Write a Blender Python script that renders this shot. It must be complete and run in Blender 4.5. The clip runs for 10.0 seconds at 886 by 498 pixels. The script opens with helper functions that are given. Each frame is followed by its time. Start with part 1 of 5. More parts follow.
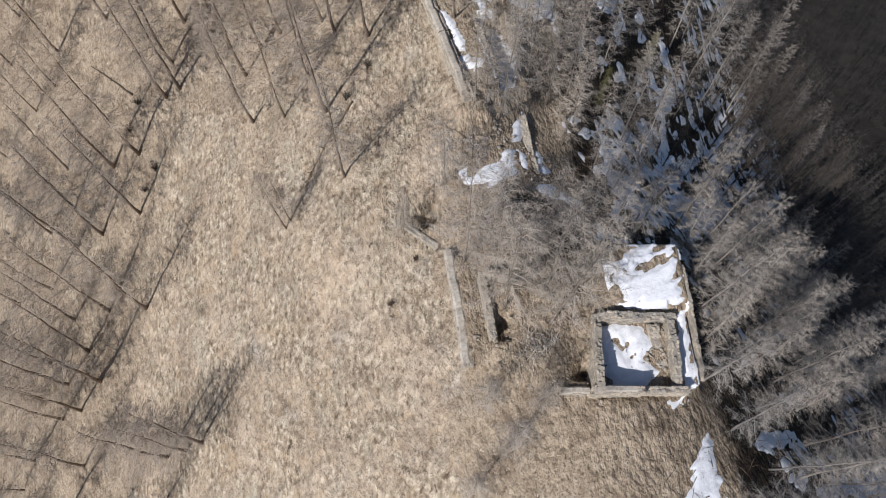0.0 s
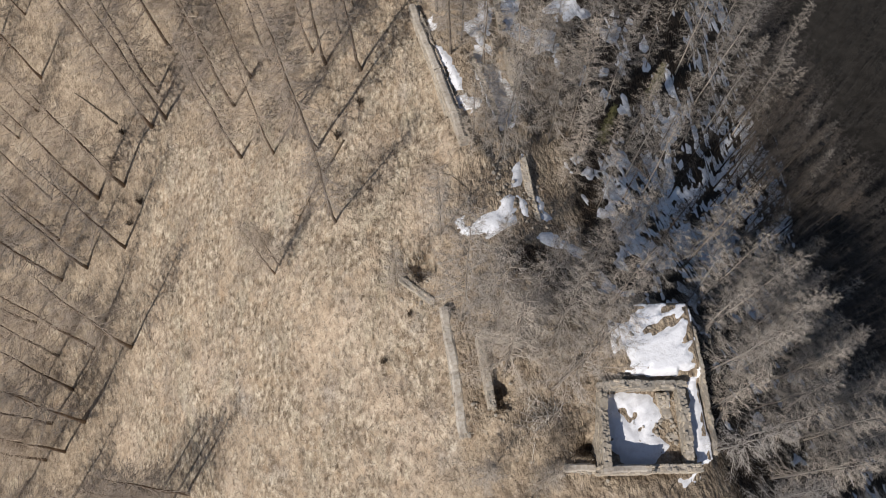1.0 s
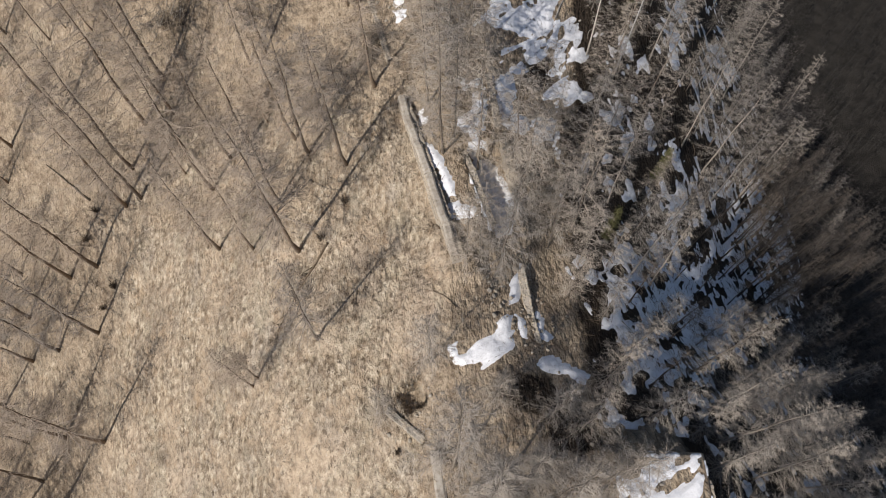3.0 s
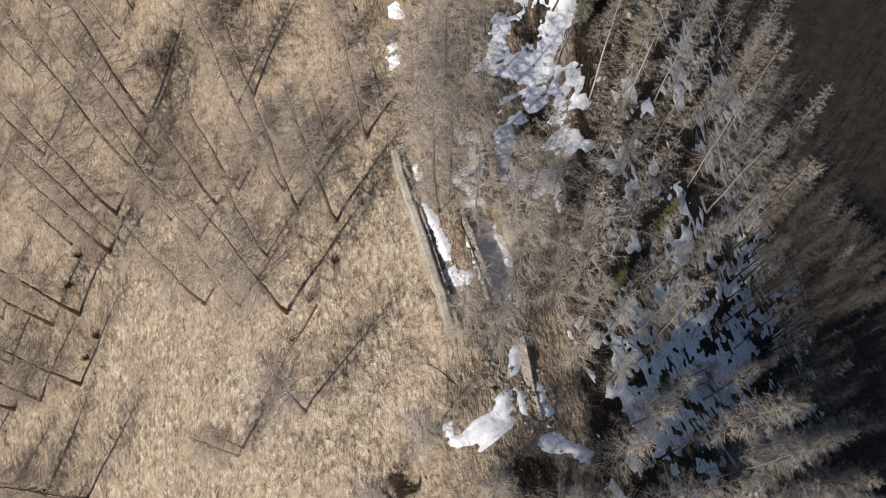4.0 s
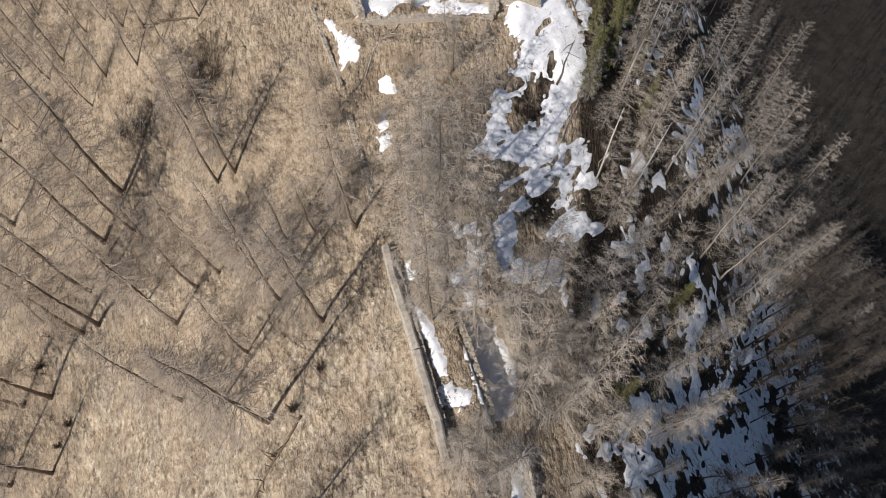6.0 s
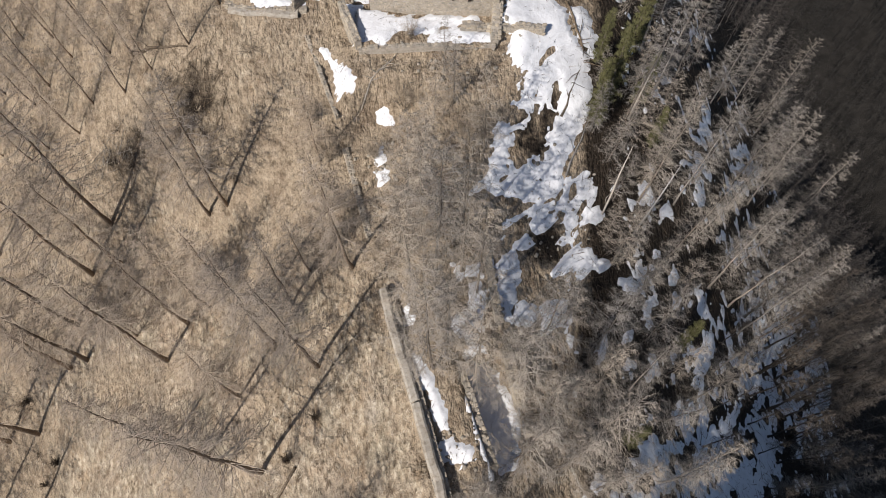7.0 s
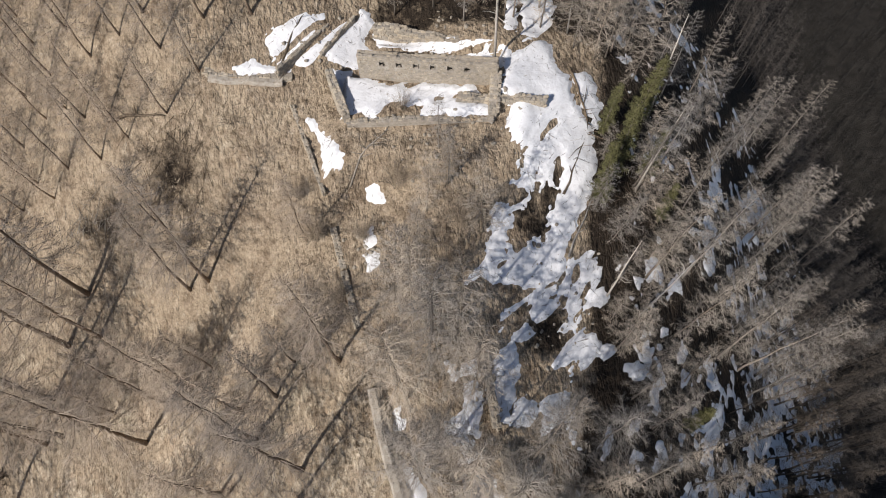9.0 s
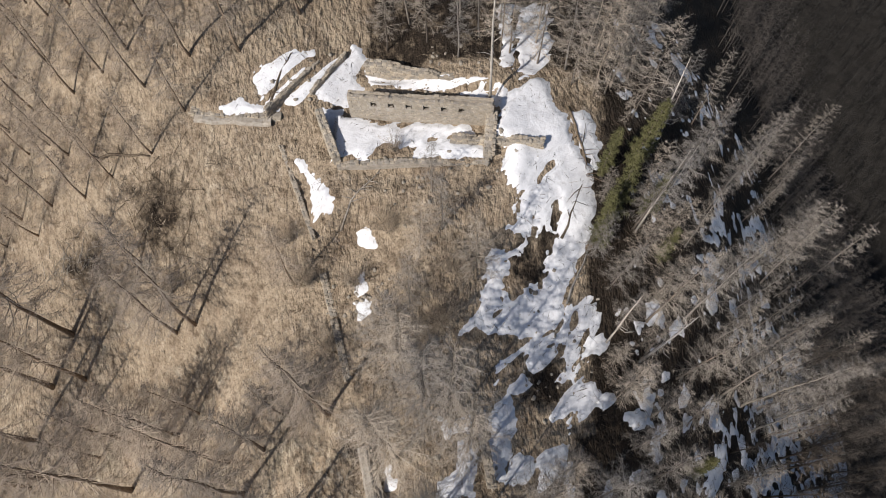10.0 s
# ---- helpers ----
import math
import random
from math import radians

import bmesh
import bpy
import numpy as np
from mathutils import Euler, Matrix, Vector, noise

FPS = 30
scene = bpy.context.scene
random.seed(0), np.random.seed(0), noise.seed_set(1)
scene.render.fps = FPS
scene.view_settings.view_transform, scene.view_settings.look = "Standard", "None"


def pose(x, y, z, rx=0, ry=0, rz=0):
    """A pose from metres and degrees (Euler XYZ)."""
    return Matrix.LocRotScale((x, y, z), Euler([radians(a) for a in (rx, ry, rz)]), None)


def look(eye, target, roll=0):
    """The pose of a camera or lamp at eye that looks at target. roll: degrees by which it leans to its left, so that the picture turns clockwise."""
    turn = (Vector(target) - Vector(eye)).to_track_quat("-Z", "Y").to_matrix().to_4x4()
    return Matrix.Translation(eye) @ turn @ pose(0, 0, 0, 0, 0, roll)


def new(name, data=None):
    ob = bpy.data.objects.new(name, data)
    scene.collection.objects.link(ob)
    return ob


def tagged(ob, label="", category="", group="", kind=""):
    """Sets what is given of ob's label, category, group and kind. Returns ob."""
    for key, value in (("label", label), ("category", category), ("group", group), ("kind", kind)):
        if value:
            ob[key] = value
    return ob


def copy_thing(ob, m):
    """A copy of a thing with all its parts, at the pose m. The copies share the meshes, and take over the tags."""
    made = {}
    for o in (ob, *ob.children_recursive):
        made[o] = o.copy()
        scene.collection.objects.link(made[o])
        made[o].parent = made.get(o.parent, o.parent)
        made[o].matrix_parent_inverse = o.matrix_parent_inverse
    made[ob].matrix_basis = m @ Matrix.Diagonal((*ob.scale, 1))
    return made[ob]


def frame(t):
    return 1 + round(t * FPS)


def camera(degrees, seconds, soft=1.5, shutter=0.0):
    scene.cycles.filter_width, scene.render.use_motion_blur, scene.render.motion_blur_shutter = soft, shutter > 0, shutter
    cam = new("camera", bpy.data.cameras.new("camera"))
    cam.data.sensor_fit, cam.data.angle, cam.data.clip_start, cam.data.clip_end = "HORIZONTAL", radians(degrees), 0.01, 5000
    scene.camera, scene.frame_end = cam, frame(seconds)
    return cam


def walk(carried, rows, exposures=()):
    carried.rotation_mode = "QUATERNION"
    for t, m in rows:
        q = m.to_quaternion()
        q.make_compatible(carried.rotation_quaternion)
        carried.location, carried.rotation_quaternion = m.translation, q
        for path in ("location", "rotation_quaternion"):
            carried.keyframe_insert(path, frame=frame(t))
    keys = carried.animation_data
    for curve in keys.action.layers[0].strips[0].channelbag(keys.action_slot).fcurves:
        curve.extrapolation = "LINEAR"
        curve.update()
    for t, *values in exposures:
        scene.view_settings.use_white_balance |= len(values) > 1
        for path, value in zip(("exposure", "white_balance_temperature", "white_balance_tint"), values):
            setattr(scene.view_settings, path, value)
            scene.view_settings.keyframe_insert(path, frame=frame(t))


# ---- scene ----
cam = camera(73.2, 10.0, 1.0)
METRES, EYE, TILT, LEAN, TURN = 50.0, 60.0, -63.4, 0.0, 0.0
ROWS = [
    (0.0, 0.0, 0.0, 0.0, 0.0, 0.0, 0.0),
    (0.5, 0.0034, 0.0337, 0.0532, -0.01, -0.09, 0.03),
    (1.0, 0.006, 0.062, 0.1, -0.09, -0.17, 0.07),
    (1.5, 0.0062, 0.0817, 0.1507, -0.18, -0.13, 0.12),
    (2.0, 0.0092, 0.1042, 0.2032, -0.24, -0.1, 0.16),
    (2.5, 0.013, 0.1265, 0.2538, -0.28, -0.01, 0.18),
    (4.0, 0.0258, 0.2125, 0.4214, -0.37, 0.14, 0.27),
    (4.5, 0.0283, 0.2375, 0.4674, -0.36, 0.26, 0.3),
    (5.0, 0.0313, 0.2635, 0.5105, -0.34, 0.36, 0.38),
    (5.5, 0.0352, 0.2844, 0.5529, -0.34, 0.44, 0.45),
    (7.0, 0.0324, 0.3483, 0.6645, -0.53, 0.23, 0.62),
    (7.5, 0.0332, 0.3681, 0.7029, -0.53, 0.05, 0.6),
    (8.0, 0.0362, 0.3838, 0.7431, -0.51, -0.1, 0.56),
    (8.5, 0.0411, 0.3996, 0.7803, -0.47, -0.18, 0.56),
    (9.0, 0.0461, 0.4159, 0.8152, -0.43, -0.06, 0.56),
    (9.5, 0.0527, 0.432, 0.8507, -0.43, 0.04, 0.57),
    (10.0, 0.0577, 0.4494, 0.8884, -0.41, 0.07, 0.57),
]
walk(cam, [(t, pose(0, 0, EYE, TILT, LEAN, TURN) @ pose(METRES * x, METRES * y, METRES * z, 90 + pitch, roll, yaw)) for t, x, y, z, yaw, pitch, roll in ROWS],
     exposures=((0.0, 0.04, 6030, 10), (0.5, -0.11, 6330, 10), (1.0, -0.09, 6400, 10), (2.0, -0.06, 6500, 10), (4.0, 0.06, 6500, 10), (5.5, 0.11, 6500, 10), (7.0, 0.03, 6500, 10), (8.5, 0.0, 6500, 10), (10.0, -0.06, 6500, 10)))

# ---- world, sun and exposure ----
SUN_EL, SUN_AZ = 39.0, 220.0
world = bpy.data.worlds.new("sky")
scene.world = world
world.use_nodes = True
sky = world.node_tree.nodes.new("ShaderNodeTexSky")
sky.sky_type = "NISHITA"
sky.sun_disc = False
sky.altitude, sky.air_density, sky.dust_density, sky.ozone_density = 1500, 0.8, 2.2, 1.0
sky.sun_elevation, sky.sun_rotation = radians(SUN_EL), radians(SUN_AZ)
backdrop = world.node_tree.nodes["Background"]
backdrop.inputs["Strength"].default_value = 0.088
world.node_tree.links.new(sky.outputs[0], backdrop.inputs["Color"])
sun = new("sun", bpy.data.lights.new("sun", "SUN"))
sun.data.energy, sun.data.angle, sun.data.color = 4.95, radians(0.6), (1.0, 0.93, 0.865)
sun_dir = Vector((math.sin(radians(SUN_AZ)) * math.cos(radians(SUN_EL)), math.cos(radians(SUN_AZ)) * math.cos(radians(SUN_EL)), math.sin(radians(SUN_EL))))
sun.matrix_world = look(sun_dir * 300, (0, 0, 0))

# ---- materials ----


def ramp_of(nt, source, stops):
    r = nt.nodes.new("ShaderNodeValToRGB")
    while len(r.color_ramp.elements) < len(stops):
        r.color_ramp.elements.new(0.5)
    for e, (p, c) in zip(r.color_ramp.elements, stops):
        e.position, e.color = p, (*c, 1)
    nt.links.new(source, r.inputs[0])
    return r.outputs[0]


def noise_of(nt, scale, detail=4.0, rough=0.6, vec=None):
    n = nt.nodes.new("ShaderNodeTexNoise")
    n.inputs["Scale"].default_value, n.inputs["Detail"].default_value, n.inputs["Roughness"].default_value = scale, detail, rough
    if vec is not None:
        nt.links.new(vec, n.inputs["Vector"])
    return n.outputs["Fac"]


def mixed(nt, fac, a, b, mode="MIX"):
    m = nt.nodes.new("ShaderNodeMix")
    m.data_type, m.blend_type = "RGBA", mode
    for value, slot in ((fac, m.inputs[0]), (a, m.inputs[6]), (b, m.inputs[7])):
        if isinstance(value, (int, float)):
            slot.default_value = value
        elif isinstance(value, tuple):
            slot.default_value = (*value, 1)
        else:
            nt.links.new(value, slot)
    return m.outputs[2]


def base_material(name, roughness):
    m = bpy.data.materials.new(name)
    m.use_nodes = True
    nt = m.node_tree
    bsdf = nt.nodes["Principled BSDF"]
    bsdf.inputs["Roughness"].default_value = roughness
    bsdf.inputs["Specular IOR Level"].default_value = 0.2
    geo = nt.nodes.new("ShaderNodeNewGeometry")
    return m, nt, bsdf, geo


def bump_of(nt, bsdf, height, strength, distance):
    b = nt.nodes.new("ShaderNodeBump")
    b.inputs["Strength"].default_value, b.inputs["Distance"].default_value = strength, distance
    nt.links.new(height, b.inputs["Height"])
    nt.links.new(b.outputs[0], bsdf.inputs["Normal"])


def varied_material(name, dark, mid, light, scale, roughness=0.9, by="position", bump=0.4, distance=0.02):
    """Three tones mixed by noise at two scales; by: position, island or object gives each piece its own shift."""
    m, nt, bsdf, geo = base_material(name, roughness)
    vec = geo.outputs["Position"]
    f = noise_of(nt, scale, 6.0, 0.7, vec)
    col = ramp_of(nt, f, ((0.3, dark), (0.5, mid), (0.72, light)))
    big = noise_of(nt, scale * 0.13, 2.0, 0.5, vec)
    col = mixed(nt, ramp_of(nt, big, ((0.35, (0, 0, 0)), (0.7, (0.45, 0.45, 0.45)))), col, dark)
    if by == "island":
        col = mixed(nt, 1.0, col, ramp_of(nt, geo.outputs["Random Per Island"], ((0.0, (0.72, 0.72, 0.74)), (1.0, (1.3, 1.27, 1.2)))), "MULTIPLY")
    elif by == "object":
        info = nt.nodes.new("ShaderNodeObjectInfo")
        col = mixed(nt, 1.0, col, ramp_of(nt, info.outputs["Random"], ((0.0, (0.72, 0.74, 0.77)), (0.5, (1.0, 0.98, 0.95)), (1.0, (1.25, 1.2, 1.12)))), "MULTIPLY")
    nt.links.new(col, bsdf.inputs["Base Color"])
    if bump:
        bump_of(nt, bsdf, noise_of(nt, scale * 3, 5.0, 0.7, vec), bump, distance)
    return m


def ground_material():
    """Bleached grass, turning to tan litter where the cover attribute rises, to needle litter darkened for shade under
    the forest, and to a shade-dark tone in the valley.
    """
    m, nt, bsdf, geo = base_material("dry_grass_ground", 0.95)
    pos = geo.outputs["Position"]
    stretch = nt.nodes.new("ShaderNodeMapping")
    stretch.inputs["Scale"].default_value = (1.35, 0.75, 0.5)
    stretch.inputs["Rotation"].default_value = (0, 0, radians(10))
    nt.links.new(pos, stretch.inputs["Vector"])
    fine = noise_of(nt, 1.7, 5.0, 0.6, stretch.outputs[0])
    straw = ramp_of(nt, fine, ((0.32, (0.10, 0.076, 0.052)), (0.42, (0.25, 0.203, 0.146)), (0.52, (0.40, 0.337, 0.25)), (0.64, (0.59, 0.513, 0.402))))
    patch = noise_of(nt, 0.2, 7.0, 0.7, pos)
    straw = mixed(nt, ramp_of(nt, patch, ((0.46, (0, 0, 0)), (0.62, (0.65, 0.65, 0.65)))), straw, (0.22, 0.18, 0.14))
    rust = noise_of(nt, 0.5, 5.0, 0.65, pos)
    straw = mixed(nt, ramp_of(nt, rust, ((0.52, (0, 0, 0)), (0.68, (0.55, 0.55, 0.55)))), straw, (0.37, 0.265, 0.165))
    bleach = noise_of(nt, 0.11, 6.0, 0.65, pos)
    straw = mixed(nt, ramp_of(nt, bleach, ((0.50, (0, 0, 0)), (0.62, (0.55, 0.55, 0.55)))), straw, (0.53, 0.435, 0.335))
    ashen = noise_of(nt, 0.16, 7.0, 0.72, stretch.outputs[0])
    straw = mixed(nt, ramp_of(nt, ashen, ((0.56, (0, 0, 0)), (0.68, (0.4, 0.4, 0.4)))), straw, (0.40, 0.375, 0.34))
    clump = noise_of(nt, 1.1, 5.0, 0.7, pos)
    straw = mixed(nt, ramp_of(nt, clump, ((0.5, (0, 0, 0)), (0.64, (0.7, 0.7, 0.7)))), straw, (0.17, 0.125, 0.085))
    spot = noise_of(nt, 1.5, 3.0, 0.55, stretch.outputs[0])
    straw = mixed(nt, ramp_of(nt, spot, ((0.59, (0, 0, 0)), (0.65, (0.72, 0.72, 0.72)))), straw, (0.085, 0.061, 0.042))
    peach = noise_of(nt, 0.23, 4.0, 0.6, stretch.outputs[0])
    straw = mixed(nt, ramp_of(nt, peach, ((0.52, (0, 0, 0)), (0.64, (0.5, 0.5, 0.5)))), straw, (0.47, 0.375, 0.27))
    straw = mixed(nt, ramp_of(nt, peach, ((0.34, (0.4, 0.4, 0.4)), (0.46, (0, 0, 0)))), straw, (0.40, 0.365, 0.275))
    litter_n = noise_of(nt, 4.0, 8.0, 0.8, pos)
    litter = ramp_of(nt, litter_n, ((0.3, (0.13, 0.098, 0.07)), (0.48, (0.325, 0.263, 0.19)), (0.7, (0.51, 0.43, 0.325))))
    mud = noise_of(nt, 0.45, 5.0, 0.7, pos)
    litter = mixed(nt, ramp_of(nt, mud, ((0.47, (0, 0, 0)), (0.64, (0.6, 0.6, 0.6)))), litter, (0.15, 0.108, 0.074))
    blotch = noise_of(nt, 1.3, 6.0, 0.72, pos)
    litter = mixed(nt, ramp_of(nt, blotch, ((0.36, (0.7, 0.7, 0.7)), (0.47, (0, 0, 0)), (0.56, (0, 0, 0)), (0.68, (0.6, 0.6, 0.6)))), litter, ramp_of(nt, blotch, ((0.45, (0.10, 0.072, 0.048)), (0.55, (0.58, 0.49, 0.39)))))
    # needle litter taken near-black, with forest shade mixed into its colour
    humus_shade = ramp_of(nt, litter_n, ((0.3, (0.011, 0.008, 0.006)), (0.55, (0.034, 0.026, 0.019)), (0.8, (0.085, 0.066, 0.048))))
    wob = noise_of(nt, 0.8, 5.0, 0.7, pos)

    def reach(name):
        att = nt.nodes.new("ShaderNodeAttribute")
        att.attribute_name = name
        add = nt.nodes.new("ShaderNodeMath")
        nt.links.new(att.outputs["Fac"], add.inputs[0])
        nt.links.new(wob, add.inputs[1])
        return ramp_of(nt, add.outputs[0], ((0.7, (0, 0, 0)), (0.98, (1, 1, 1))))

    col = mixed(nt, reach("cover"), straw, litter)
    col = mixed(nt, reach("humus_shade"), col, humus_shade)
    # near-black valley floor: the shade down there is put into the ground colour
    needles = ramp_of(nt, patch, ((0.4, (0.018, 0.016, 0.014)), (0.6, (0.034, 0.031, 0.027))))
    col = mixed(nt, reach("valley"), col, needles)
    col = mixed(nt, 1.0, col, (1.0, 0.985, 0.965), "MULTIPLY")
    nt.links.new(col, bsdf.inputs["Base Color"])
    tuft = noise_of(nt, 1.5, 3.0, 0.5, stretch.outputs[0])
    relief = nt.nodes.new("ShaderNodeMath")
    nt.links.new(fine, relief.inputs[0])
    nt.links.new(tuft, relief.inputs[1])
    bump_of(nt, bsdf, relief.outputs[0], 1.0, 0.5)
    return m


def straw_material():
    """Grass blades: each its own tone, in the same broad patches as the ground."""
    m, nt, bsdf, geo = base_material("straw_blades", 0.85)
    pos = geo.outputs["Position"]
    col = ramp_of(nt, geo.outputs["Random Per Island"], ((0.0, (0.25, 0.202, 0.147)), (0.5, (0.395, 0.333, 0.252)), (1.0, (0.545, 0.478, 0.38))))
    col = mixed(nt, ramp_of(nt, noise_of(nt, 0.2, 7.0, 0.7, pos), ((0.46, (0, 0, 0)), (0.62, (0.6, 0.6, 0.6)))), col, (0.22, 0.18, 0.14))
    col = mixed(nt, ramp_of(nt, noise_of(nt, 1.1, 5.0, 0.7, pos), ((0.5, (0, 0, 0)), (0.64, (0.7, 0.7, 0.7)))), col, (0.17, 0.125, 0.085))
    col = mixed(nt, ramp_of(nt, noise_of(nt, 0.5, 5.0, 0.65, pos), ((0.55, (0, 0, 0)), (0.72, (0.5, 0.5, 0.5)))), col, (0.40, 0.275, 0.17))
    nt.links.new(col, bsdf.inputs["Base Color"])
    return m


def snow_material():
    m, nt, bsdf, geo = base_material("old_snow", 0.6)
    pos = geo.outputs["Position"]
    f = noise_of(nt, 1.3, 6.0, 0.7, pos)
    col = ramp_of(nt, f, ((0.28, (0.62, 0.62, 0.63)), (0.5, (0.77, 0.78, 0.80)), (1.0, (0.85, 0.855, 0.875))))
    dirt = noise_of(nt, 7.0, 8.0, 0.85, pos)
    col = mixed(nt, ramp_of(nt, dirt, ((0.62, (0, 0, 0)), (0.70, (0.6, 0.6, 0.6)))), col, (0.22, 0.18, 0.14))
    nt.links.new(col, bsdf.inputs["Base Color"])
    bump_of(nt, bsdf, f, 0.6, 0.15)
    return m


M_GROUND = ground_material()
M_SNOW = snow_material()
M_STRAW = straw_material()
M_BARK = varied_material("larch_bark", (0.085, 0.072, 0.060), (0.17, 0.145, 0.12), (0.27, 0.24, 0.205), 6.0, 0.95, "object", 0.6, 0.03)
M_MEADOW_BARK = varied_material("meadow_larch_bark", (0.12, 0.09, 0.067), (0.22, 0.172, 0.13), (0.34, 0.28, 0.22), 6.0, 0.95, "object", 0.6, 0.03)
# darker copy of the larch bark, the slope's shade put into its colour
M_SHADE_BARK = varied_material("shade_toned_bark", (0.03, 0.025, 0.021), (0.06, 0.05, 0.042), (0.10, 0.085, 0.07), 6.0, 0.95, "object", 0.6, 0.03)
M_PALE_BARK = varied_material("weathered_trunk", (0.20, 0.18, 0.16), (0.32, 0.295, 0.262), (0.45, 0.42, 0.38), 5.0, 0.9, "object", 0.5, 0.03)
M_SNAG = varied_material("bare_dead_wood", (0.30, 0.28, 0.255), (0.46, 0.435, 0.40), (0.58, 0.555, 0.52), 5.0, 0.85, "object", 0.5, 0.03)
M_TWIG = varied_material("larch_twigs", (0.205, 0.185, 0.164), (0.325, 0.298, 0.267), (0.445, 0.414, 0.377), 0.9, 0.9, "object", 0)
# darker copy of the larch twigs with the shade of the slope toned in
M_SHADE_TWIG = varied_material("shade_toned_twigs", (0.075, 0.064, 0.054), (0.125, 0.108, 0.093), (0.19, 0.168, 0.147), 0.9, 0.9, "object", 0)
M_GREY_TWIG = varied_material("silver_twigs", (0.27, 0.24, 0.21), (0.41, 0.372, 0.33), (0.52, 0.48, 0.43), 0.9, 0.9, "object", 0)
M_CREST_TWIG = varied_material("crest_twigs", (0.32, 0.282, 0.240), (0.43, 0.384, 0.332), (0.53, 0.48, 0.42), 0.9, 0.9, "object", 0)
M_SPARSE_TWIG = varied_material("grey_twigs", (0.29, 0.242, 0.198), (0.40, 0.342, 0.285), (0.49, 0.425, 0.36), 0.9, 0.9, "object", 0)
M_PILE = varied_material("brushwood", (0.11, 0.088, 0.066), (0.20, 0.166, 0.13), (0.31, 0.27, 0.22), 0.9, 0.9, "object", 0)
M_BUSH = varied_material("bush_twigs", (0.30, 0.25, 0.195), (0.41, 0.345, 0.27), (0.50, 0.43, 0.345), 0.9, 0.9, "object", 0)
M_NEEDLE = varied_material("pine_needles", (0.065, 0.066, 0.028), (0.13, 0.128, 0.058), (0.21, 0.20, 0.105), 2.0, 0.7, "island", 0)
# distant trees coloured near-black to stand for the shade of the valley
M_VALLEY_SHADE = varied_material("valley_shade", (0.024, 0.0225, 0.020), (0.043, 0.040, 0.036), (0.07, 0.066, 0.06), 0.6, 0.9, "position", 0)
M_STONE = varied_material("rubble_stone", (0.24, 0.21, 0.17), (0.38, 0.34, 0.28), (0.50, 0.46, 0.395), 3.0, 0.95, "object", 0.7, 0.03)
M_CORE = varied_material("wall_mortar", (0.22, 0.192, 0.158), (0.35, 0.315, 0.268), (0.46, 0.422, 0.368), 2.5, 0.95, "position", 0.8, 0.05)
M_PALE = varied_material("pale_mortar", (0.24, 0.20, 0.155), (0.43, 0.39, 0.33), (0.54, 0.50, 0.44), 3.0, 0.95, "position", 0.5, 0.02)
M_LOG = varied_material("dead_wood", (0.06, 0.045, 0.032), (0.14, 0.11, 0.08), (0.28, 0.24, 0.19), 4.0, 0.95, "object", 0.6, 0.02)
M_LITTER = varied_material("fallen_twigs", (0.05, 0.038, 0.028), (0.12, 0.092, 0.066), (0.22, 0.175, 0.13), 1.5, 0.95, "island", 0)

# ---- shape of the land ----
rng = np.random.default_rng(7)
LATTICE = rng.random((64, 64))


def value_noise(x, y, size, ox=0.0):
    x, y = np.asarray(x, float) / size + ox, np.asarray(y, float) / size + ox * 1.7
    i, j = np.floor(x).astype(int), np.floor(y).astype(int)
    u, v = x - i, y - j
    u, v = u * u * (3 - 2 * u), v * v * (3 - 2 * v)
    a, b = LATTICE[i % 64, j % 64], LATTICE[(i + 1) % 64, j % 64]
    c, d = LATTICE[i % 64, (j + 1) % 64], LATTICE[(i + 1) % 64, (j + 1) % 64]
    return (a * (1 - u) + b * u) * (1 - v) + (c * (1 - u) + d * u) * v - 0.5


# cross-sections of the ridge: heights at the stations SECTION_X, one line for each station SECTION_Y along it
SECTION_X = [-120, -62, -40, -22, -10, -3, 4, 12, 20, 30, 46, 75, 130]
SECTION_Y = [-60, -10, 12, 30, 46, 62, 78, 95, 140]
SECTIONS = [
    [-130.1, -68.1, -45.6, -27.1, -14.2, -6.7, 0.7, 8.6, 15.7, 22.6, 28.9, 2.9, -47.1],
    [-92.6, -44.4, -29.2, -14.6, -5.7, 0.3, 6.7, 12.4, 14.6, 13.2, 4.8, -21.2, -71.2],
    [-75.9, -34.2, -22, -8.4, 1.2, 6.6, 11.3, 14, 12.1, 4.8, -7.7, -33.8, -83.7],
    [-62.1, -28.2, -15.8, -2, 7.9, 10.4, 12.5, 10.1, 6.4, -3.2, -17.2, -43, -93],
    [-49.8, -21.4, -8.9, 2.4, 9.2, 12.1, 13.7, 8.4, 3.7, -8.3, -23.1, -48.1, -97.9],
    [-37.1, -12.2, -2.1, 3.7, 12.5, 15, 16.1, 12.5, 8.4, -0.7, -21.1, -45.5, -96.1],
    [-24.7, -3.3, 5.8, 16.9, 18.1, 17.7, 20.8, 19.4, 15.3, 6.9, -14.8, -44.9, -98.1],
    [-11.2, 7.9, 18.3, 26.9, 24.4, 22, 21.1, 20.7, 18.3, 10.1, -10.2, -46.8, -110.6],
    [25.2, 41.5, 44.5, 42.5, 38.6, 35.4, 32.1, 27.9, 23.1, 15.4, -1.5, -45.8, -142.5],
]


